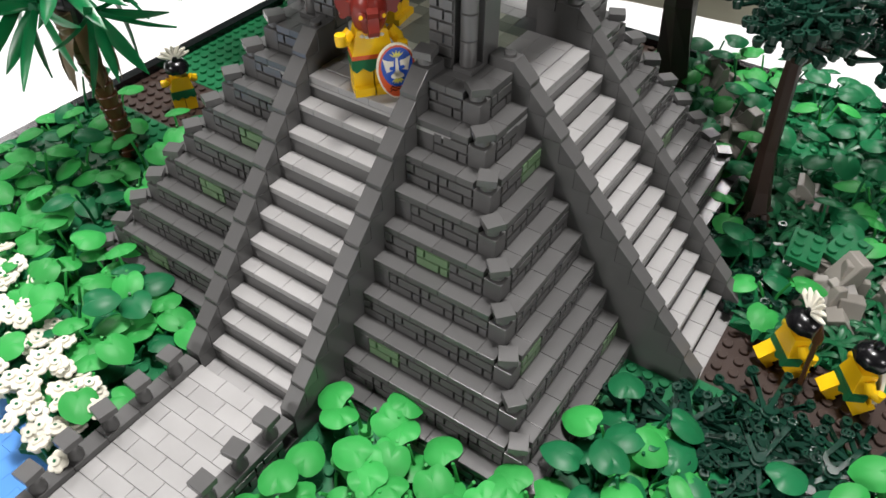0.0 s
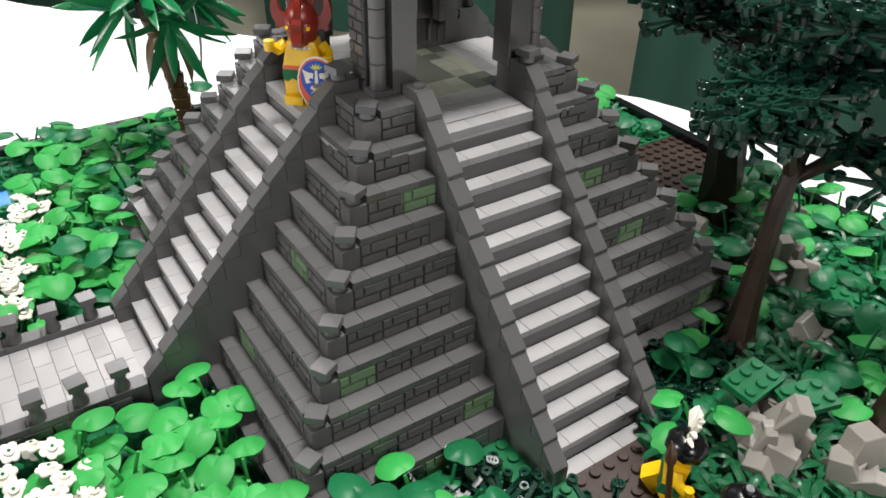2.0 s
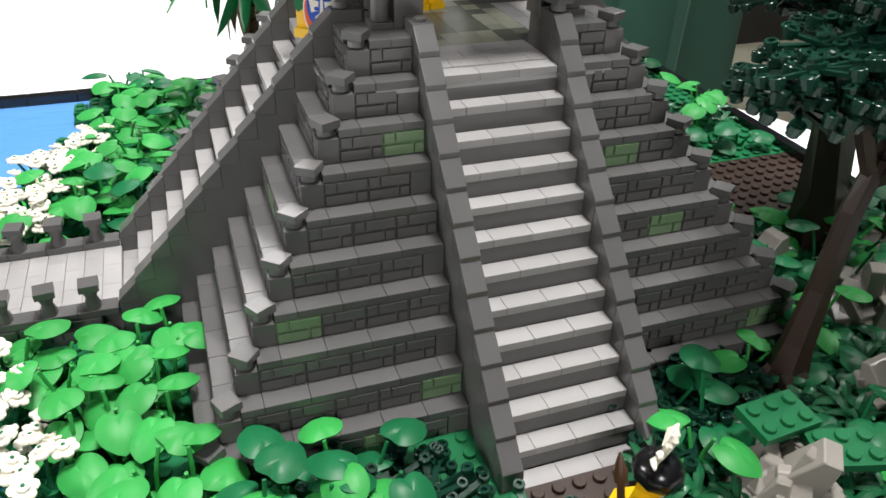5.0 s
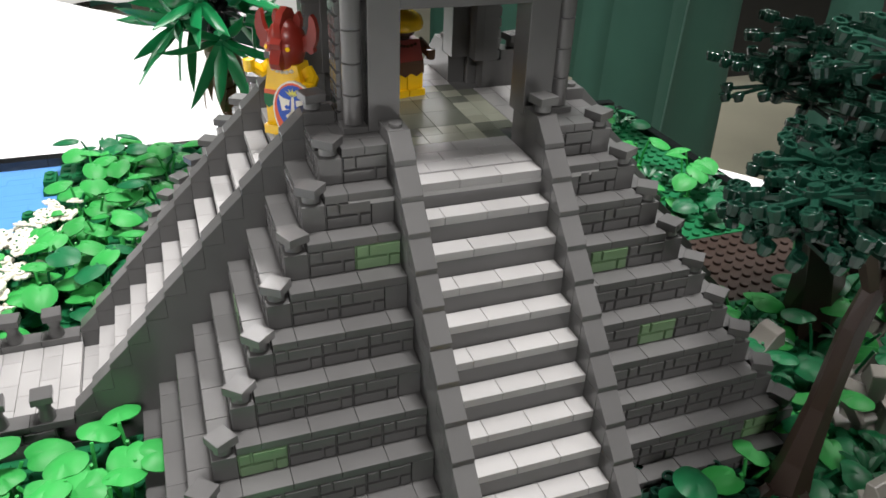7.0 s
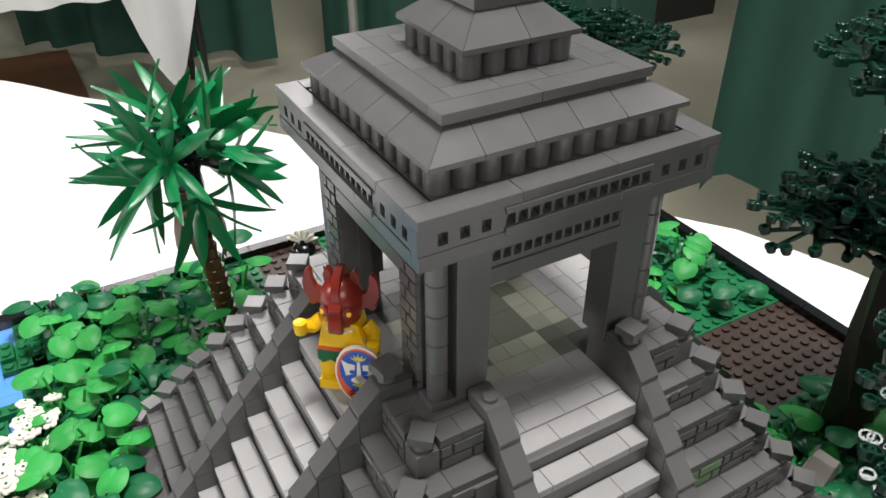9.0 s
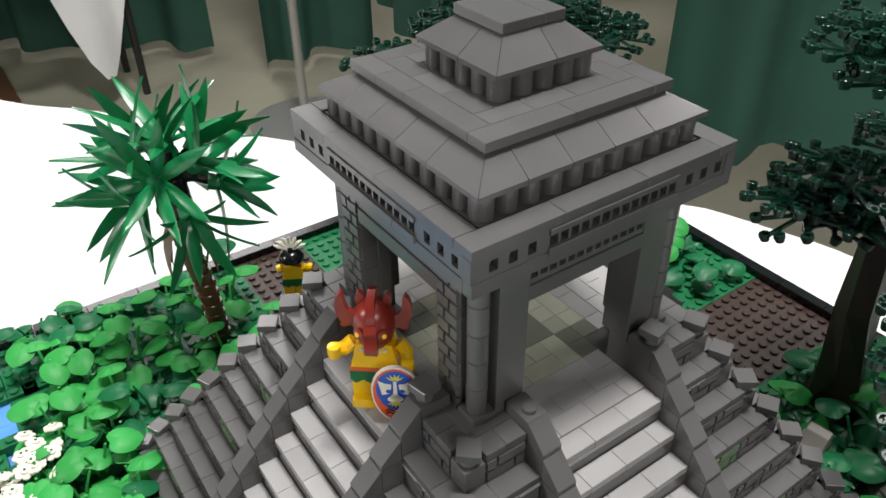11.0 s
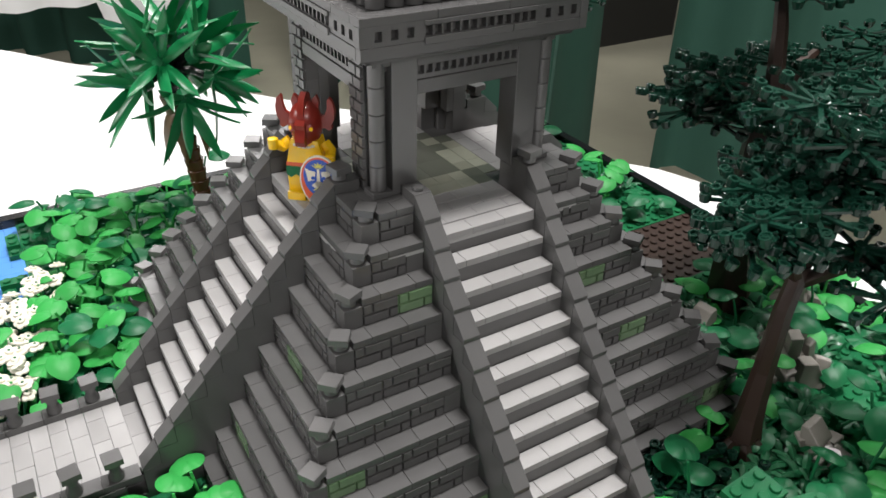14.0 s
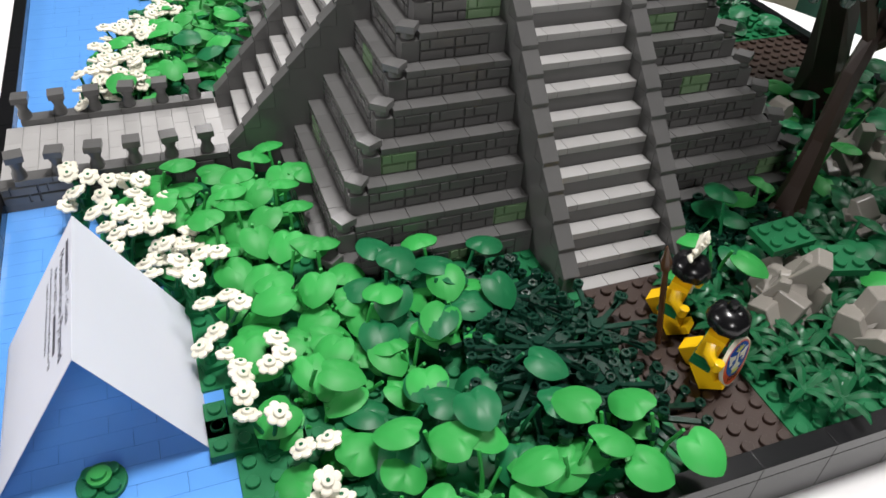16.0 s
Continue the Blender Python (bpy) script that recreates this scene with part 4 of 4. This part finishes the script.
# ---------------------------------------------------------------- toy figures (one plain mesh each)
def figure(label, m, mats, hair, arm_up=False, stride=0):
    """mats: legs, skirt, torso, head, hair or mask."""
    bm = B()
    for sx in (-1, 1):
        leg = box(bm, sx * 0.5 - 0.46, sx * 0.5 + 0.46, -0.75, 0.45, 0, 0.42, 0) + box(bm, sx * 0.5 - 0.46, sx * 0.5 + 0.46, -0.45, 0.45, 0.42, 1.45, 0)
        if stride:
            bmesh.ops.rotate(bm, cent=(0, 0, 1.35), matrix=Matrix.Rotation(radians(stride * sx), 3, "X"), verts=leg)
    prism(bm, [(-1.0, 1.3), (-0.8, 1.12), (-0.5, 1.32), (-0.15, 1.1), (0.2, 1.3), (0.55, 1.1), (0.85, 1.28), (1.0, 1.2), (1.0, 1.75), (-1.0, 1.75)], -0.52, 0.52, "y", 1)
    box(bm, -0.98, 0.98, -0.5, 0.5, 1.75, 1.95, 5)
    vs = box(bm, -0.95, 0.95, -0.48, 0.48, 1.95, 3.15, 2)
    for v in vs:
        if v.co.z > 3:
            v.co.x *= 0.72
    for i in range(5):
        a = -0.45 + 0.22 * i
        lathe(bm, [(0.02, 0), (0.11, 0.05), (0.10, 0.12), (0.02, 0.16)], 6, a, -0.50, 2.85 - 0.12 * math.cos(a * 3), 6)
    lathe(bm, [(0.32, 3.15), (0.32, 3.3), (0.5, 3.34), (0.6, 3.5), (0.6, 4.05), (0.5, 4.2), (0.3, 4.25), (0.3, 4.4)], 16, mat=3)
    for sx in (-1, 1):
        up = arm_up and sx < 0
        pts = [(sx * 0.85, 0, 2.9), (sx * 1.18, -0.1, 2.55), (sx * 1.3, -0.55, 2.25)] if not up else [(sx * 0.85, 0, 2.9), (sx * 1.25, -0.15, 2.6), (sx * 1.45, -0.65, 2.95)]
        tube(bm, pts, [0.30, 0.30, 0.24], 9, 3)
        e = pts[-1]
        lathe(bm, [(0.24, -0.2), (0.26, 0.0), (0.26, 0.3), (0.2, 0.32)], 9, e[0], e[1] - 0.12, e[2], 3)
    if hair == "mask":
        lathe(bm, [(0.42, 2.85), (0.62, 3.05), (0.75, 3.45), (0.82, 3.9), (0.78, 4.3), (0.62, 4.66), (0.36, 4.88), (0.12, 4.95)], 20, mat=4)
        # snout, brow and crest
        prism(bm, [(-0.72, 3.0), (-1.0, 3.05), (-1.12, 3.3), (-1.05, 3.55), (-0.9, 3.85), (-0.98, 4.1), (-0.8, 4.3), (-0.6, 4.2)], -0.24, 0.24, "x", 4)
        prism(bm, [(-0.75, 4.25), (-0.72, 4.8), (-0.42, 5.25), (-0.02, 5.45), (0.36, 5.3), (0.7, 4.75), (0.3, 4.5)], -0.15, 0.15, "x", 4)
        for sx in (-1, 1):
            prism(bm, [(sx * 0.55, 4.45), (sx * 0.8, 4.28), (sx * 0.98, 4.38), (sx * 1.1, 4.72), (sx * 1.12, 5.1), (sx * 1.2, 5.22), (sx * 1.36, 5.05), (sx * 1.46, 4.6), (sx * 1.42, 4.15),
                       (sx * 1.26, 3.86), (sx * 1.3, 3.68), (sx * 1.15, 3.58), (sx * 0.95, 3.7), (sx * 0.7, 3.6)], -0.05, 0.22, "y", 4)
            prism(bm, [(sx * 0.3, 4.65), (sx * 0.38, 5.1), (sx * 0.55, 5.26), (sx * 0.68, 4.95), (sx * 0.6, 4.4)], 0.05, 0.3, "y", 4)
            lathe(bm, [(0.20, 0), (0.22, 0.05), (0.12, 0.09)], 10, m=Matrix.Translation((sx * 0.45, -0.74, 3.9)) @ pose(0, 0, 0, 82, 0, sx * 30), mat=4)
            lathe(bm, [(0.10, 0), (0.10, 0.12)], 8, m=Matrix.Translation((sx * 0.46, -0.74, 3.9)) @ pose(0, 0, 0, 82, 0, sx * 30), mat=3)
    else:
        n = 18
        rings = []
        for r, h in ((0.62, 3.55), (0.95, 3.7), (0.98, 4.0), (0.85, 4.35), (0.5, 4.6), (0.2, 4.65)):
            rings.append([bm.verts.new((r * (1 + 0.07 * (i % 2)) * math.cos(2 * math.pi * i / n), r * (1 + 0.07 * (i % 2)) * math.sin(2 * math.pi * i / n), h)) for i in range(n)])
        for a, b in zip(rings, rings[1:]):
            for i in range(n):
                bm.faces.new((a[i], a[(i + 1) % n], b[(i + 1) % n], b[i])).material_index = 4
        bm.faces.new(rings[-1]).material_index = 4
        lathe(bm, [(0.22, 4.6), (0.28, 4.8), (0.2, 5.0)], 10, 0, 0.15, 0, 4)
        if hair == "feather":
            for i in range(7):
                a = -1.3 + i * 0.43
                tube(bm, [(0, 0.1, 4.75), (1.0 * math.sin(a), 0.1 + 0.15 * math.cos(i), 5.0 + 0.75 * math.cos(a)), (1.35 * math.sin(a), 0.1, 4.95 + 1.0 * math.cos(a))], [0.14, 0.17, 0.06], 6, 6)
    ob = thing("toy_figure", label, "toy figure", m, "toy figures", data=finish("toy_figure", bm, mats, 0, 40))
    return ob


figure("yellow toy figure with horned red mask and green skirt", at(-6.95, -0.5, 36, -40) @ Matrix.Scale(1.10, 4),
       [YELLOW, GREEN, YELLOW, YELLOW, RED, RUST, WHITE], "mask", True)
figure("striding yellow toy figure with black hair and white feathers", at(0.3, -23.3, 0.3, 38, 8), [YELLOW, GREEN, YELLOW, YELLOW, BLACK, GREEN, WHITE], "feather", False, 42)
figure("striding yellow toy figure with black bun hair on brown path", at(-0.1, -26.9, 0.3, 34, 8), [YELLOW, GREEN, YELLOW, YELLOW, BLACK, GREEN, RED], "bun", False, 42)
figure("yellow toy figure with white feathers on the back path", at(-0.3, 25.3, 0.5, 150) @ Matrix.Scale(0.95, 4), [YELLOW, GREEN, YELLOW, YELLOW, BLACK, GREEN, WHITE], "feather")
figure("toy figure in brown robe standing inside the temple", at(-0.1, 3.2, 36, 10), [YELLOW, RBROWN, RED, RBROWN, YELLOW, RBROWN, RBROWN], "bun")


def shield(m):
    sh = thing("shield", "oval red and blue painted toy shield with a mask design", "shield", m, "shields")
    def oval(bm, a, b, z, y0, y1, mat=0, n=24, pinch=0.12):
        prism(bm, [(a * math.cos(2 * math.pi * i / n) * (1 + pinch * math.sin(2 * math.pi * i / n)), z + b * math.sin(2 * math.pi * i / n)) for i in range(n)], y0, y1, "y", mat)
    bm = B()
    oval(bm, 1.0, 1.42, 0, 0, 0.18)
    part("rim", bm, WHITE, sh, "white rim")
    bm = B()
    oval(bm, 0.93, 1.34, 0, -0.012, 0.0)
    part("red_field", bm, RUST, sh, "red field", smooth=0)
    bm = B()
    oval(bm, 0.80, 1.02, 0.22, -0.024, -0.012)
    part("blue_field", bm, SHBLUE, sh, "blue field", smooth=0)
    bm = B()
    for s in (-1, 1):
        prism(bm, [(s * 0.2, 0.1), (s * 0.55, 0.0), (s * 0.62, 0.35), (s * 0.72, 0.75), (s * 0.45, 0.6), (s * 0.15, 0.55)], -0.034, -0.024, "y")
        oval(bm, 0.2, 0.16, -0.12, -0.036, -0.024, 0, 12, 0)
    oval(bm, 0.34, 0.16, -0.22, -0.036, -0.024, 0, 14, 0)
    prism(bm, [(-0.1, -0.2), (0.1, -0.2), (0.06, 0.7), (-0.06, 0.7)], -0.036, -0.024, "y")
    part("white_mask", bm, WHITE, sh, "white mask design", smooth=0)
    for s in (-1, 1):
        bm = B()
        oval(bm, 0.13, 0.10, 0.2, -0.045, -0.036, 0, 10, 0)
        bmesh.ops.translate(bm, vec=(s * 0.27, 0, 0), verts=list(bm.verts))
        part("blue_eye", bm, SHBLUE, sh, smooth=0)
    for i in range(5):
        a = -0.9 + i * 0.45
        for c, l in ((0.72, 0.38), (-0.32, -0.34)):
            dx, dz = math.sin(a), math.cos(a) * (1 if l > 0 else -1)
            q = [(0.1 * dx, c), (0.25 * dx - 0.06, c + 0.2 * dz), (abs(l) * dx * 1.2, c + abs(l) * dz), (0.25 * dx + 0.06, c + 0.18 * dz)]
            bm = B()
            prism(bm, q, -0.046, -0.034, "y")
            part("plume", bm, LIME, sh, "yellow plume", smooth=0)
    bm = B()
    for z in (-1.05, -0.9):
        prism(bm, [(-0.42, z), (-0.28, z + 0.12), (-0.14, z), (0, z + 0.12), (0.14, z), (0.28, z + 0.12), (0.42, z), (0.42, z + 0.06), (0.28, z + 0.18), (0.14, z + 0.06), (0, z + 0.18), (-0.14, z + 0.06), (-0.28, z + 0.18), (-0.42, z + 0.06)], -0.024, -0.012, "y")
    part("zigzag", bm, BLACK, sh, smooth=0)
    return sh


big = shield(at(-7.15, -2.25, 36 + 1.6 / PL, -36, -6))
copy_thing(big, at(0.6, -28.3, 0.6 + 1.75 / PL, 18, -6))

# spear
spear = thing("spear", "reddish brown toy spear held upright", "spear")
bm = B()
tube(bm, [(0, 0, 0.2), (0.1, 0.0, 4.2)], [0.13, 0.12], 8)
part("shaft", bm, RBROWN, spear)
bm = B()
lathe(bm, [(0.2, 4.1), (0.22, 4.5), (0.03, 5.2)], 8, 0.1)
part("head", bm, RBROWN, spear)
spear.matrix_basis = at(-1.0, -24.9, 0.3, 0, -4, -9) @ Matrix.Scale(1.25, 4)

# ---------------------------------------------------------------- table, hall
def sheet(name, x0, x1, y0, y1, z, n, amp, mat, label, category, freq=1.0, kind="structure", drop=0.0):
    bm = bmesh.new()
    grid = []
    for j in range(n + 1):
        row = []
        for i in range(n + 1):
            x, y = x0 + (x1 - x0) * i / n, y0 + (y1 - y0) * j / n
            far = max(0.0, max(abs(x), abs(y)) - 0.30)
            h = amp * min(1, far * 5) * (noise.noise((x * freq * 2, y * freq * 6, 0.3)) + 0.5 * noise.noise((x * freq * 9, y * freq * 4, 2.0)))
            row.append(bm.verts.new((x, y, z + max(-0.001, h))))
        grid.append(row)
    for j in range(n):
        for i in range(n):
            bm.faces.new((grid[j][i], grid[j][i + 1], grid[j + 1][i + 1], grid[j + 1][i]))
    if drop:
        rim = [grid[0][i] for i in range(n)] + [grid[j][n] for j in range(n)] + [grid[n][n - i] for i in range(n)] + [grid[n - j][0] for j in range(n)]
        low = []
        for k, v in enumerate(rim):
            s = 1.0 + 0.02 + 0.012 * math.sin(k * 0.9)
            low.append(bm.verts.new((v.co.x * s, v.co.y * s, z - drop)))
        for k in range(len(rim)):
            bm.faces.new((rim[k], low[k], low[(k + 1) % len(rim)], rim[(k + 1) % len(rim)]))
    bmesh.ops.recalc_face_normals(bm, faces=list(bm.faces))
    me = bpy.data.meshes.new(name)
    bm.to_mesh(me)
    bm.free()
    me.materials.append(mat)
    me.shade_smooth()
    return tagged(new(name, me), label, category, kind=kind)


# cloth-covered table whose edge runs aslant behind the display
EDGE = [(-75, 54), (-30, 50), (-5, 46.5), (6, 45), (17, 41), (57, 12), (87, -12), (145, -58)]


def table_edge(y):
    for (a, p), (b, q) in zip(EDGE, EDGE[1:]):
        if a <= y <= b:
            return p + (q - p) * (y - a) / (b - a)
    return EDGE[-1][1]


bm = B()
rows, NX = [], 70
top = -6 * PL - 0.12
for j in range(111):
    y = -75 + 2 * j
    xe = table_edge(y)
    row = []
    for i in range(NX + 1):
        x = -190 + (xe + 190) * (i / NX) ** 0.7
        away = min(1.0, max(0.0, max(abs(x), abs(y)) - 35) / 12)
        h = away * 0.75 * (noise.noise((x * 0.03, y * 0.07, 0.3)) + 0.4 * noise.noise((x * 0.14, y * 0.05, 2.0)))
        row.append(bm.verts.new((x, y, top + max(-0.05, h))))
    for d, out in ((1.5, 0.9), (12, 2.5), (40, 4), (86, 6)):
        fold = 1.6 * math.sin(j * 0.9) * min(1, d / 12)
        row.append(bm.verts.new((xe + (out + fold) * 0.8, y + (out + fold) * 0.5, top - d)))
    rows.append(row)
for a, b in zip(rows, rows[1:]):
    for i in range(len(a) - 1):
        bm.faces.new((a[i], a[i + 1], b[i + 1], b[i]))
tagged(new("tablecloth", finish("tablecloth", bm, LINEN, 0, 60)), "white cloth draped over the display table", "tablecloth", kind="structure")
sheet("floor", -14, 14, -14, 14, -0.78, 4, 0, CONCRETE, "worn beige concrete hall floor", "floor")

def raw(name, bm, mat, label, category, kind="structure"):
    bmesh.ops.recalc_face_normals(bm, faces=list(bm.faces))
    me = bpy.data.meshes.new(name)
    bm.to_mesh(me)
    bm.free()
    me.materials.append(mat)
    return tagged(new(name, me), label, category, kind=kind)


for nm, q in (("wall_north", (-14, 14, 14, 14.2)), ("wall_south", (-14, 14, -14.2, -14)), ("wall_east", (14, 14.2, -14, 14)), ("wall_west", (-14.2, -14, -14, 14))):
    bm = B()
    box(bm, *q, -0.78, 5.2)
    raw(nm, bm, WALLPAINT, "plain hall wall", "wall")
bm = B()
box(bm, -14.2, 14.2, -14.2, 14.2, 5.2, 5.4)
raw("ceiling", bm, WALLPAINT, "plain hall ceiling", "ceiling")


def curtain(x0, y0, x1, y1, top, bottom=-0.74):
    """A pleated drape hanging from a rail."""
    cu = thing("drape", "dark green pleated drape hanging to the hall floor", "curtain", group="hall drapes")
    bm = bmesh.new()
    d = Vector((x1 - x0, y1 - y0))
    L = d.length
    d.normalize()
    nn = Vector((-d.y, d.x))
    n = int(L / 0.03)
    prev = None
    for i in range(n + 1):
        s = L * i / n
        wv = 0.035 * math.sin(s * 26 + 1.5 * math.sin(s * 5)) + 0.03 * math.sin(s * 9)
        a = Vector((x0, y0)) + d * s + nn * wv * 0.6
        b = Vector((x0, y0)) + d * s + nn * wv * 1.5
        row = (bm.verts.new((a.x, a.y, top)), bm.verts.new((b.x, b.y, bottom)))
        if prev:
            bm.faces.new((prev[0], prev[1], row[1], row[0]))
        prev = row
    me = bpy.data.meshes.new("cloth")
    bm.to_mesh(me)
    bm.free()
    me.materials.append(DRAPE)
    me.shade_smooth()
    piece("cloth", me, cu)
    bm = B()
    tube(bm, [(x0 / S, y0 / S, top / S), (x1 / S, y1 / S, top / S)], [2.5, 2.5], 8)
    part("rail", bm, DARKMETAL, cu)
    return cu


curtain(0.86, 0.62, 1.45, 0.17, 1.5, -0.37)
curtain(0.82, 2.32, 1.24, 2.34, 1.5)
curtain(1.26, 2.3, 0.63, 0.53, 1.5, -0.46)
curtain(-0.1, 3.3, 0.72, 2.62, 1.5)
curtain(-2.6, 4.2, -0.2, 3.9, 1.5)
bm = B()
tube(bm, [(0.77 / S, 1.93 / S, -0.78 / S), (0.77 / S, 1.93 / S, 1.5 / S)], [1.8, 1.8], 12)
lathe(bm, [(22, -0.778 / S), (22, -0.77 / S), (3, -0.766 / S)], 20, 0.77 / S, 1.93 / S)
thing("drape_pole", "grey metal drape pole on a round foot", "pole", data=finish("drape_pole", bm, STEEL))

# a plain black block for the unidentified dark in the gap between the drapes
far = thing("skirted_table", "far table with black skirt and pale top", "table")
bm = B()
box(bm, 255, 345, 290, 340, -0.78 / S, -0.10 / S)
part("skirt", bm, DARKMETAL, far, smooth=0)

# a second cloth-covered table beyond the display
side = thing("side_table", "far table with draped white cloth on dark legs", "table")
bm = B()
prev = None
for i in range(29):
    x = -60 + i * 4.2
    wv = 2.0 * math.sin(i * 1.3)
    low = -46 if not 20 < i < 27 else -46 - 38 * math.sin(math.pi * (i - 20) / 7)
    row = [bm.verts.new((x, 345, -8)), bm.verts.new((x, 304 + wv * 0.2, -8)), bm.verts.new((x, 301 + wv, -34)), bm.verts.new((x, 299 + 1.6 * wv, low))]
    if prev:
        for a in range(3):
            bm.faces.new((prev[a], prev[a + 1], row[a + 1], row[a]))
    prev = row
part("cloth", bm, LINEN, side, smooth=60)
for x, y in ((-40, 308), (53, 308), (-40, 338), (53, 338)):
    bm = B()
    tube(bm, [(x, y, -0.78 / S), (x, y, -10)], [1.6, 1.6], 8)
    part("leg", bm, DARKMETAL, side)
for x in (-40, 53):
    bm = B()
    tube(bm, [(x, 308, -62), (x, 338, -62)], [1.2, 1.2], 8)
    part("brace", bm, DARKMETAL, side)
bm = B()
box(bm, -200, 6, 330, 410, -0.779 / S, -0.772 / S)
thing("floor_board", "brown wooden board lying on the hall floor", "board", data=finish("floor_board", bm, WOODTOP))
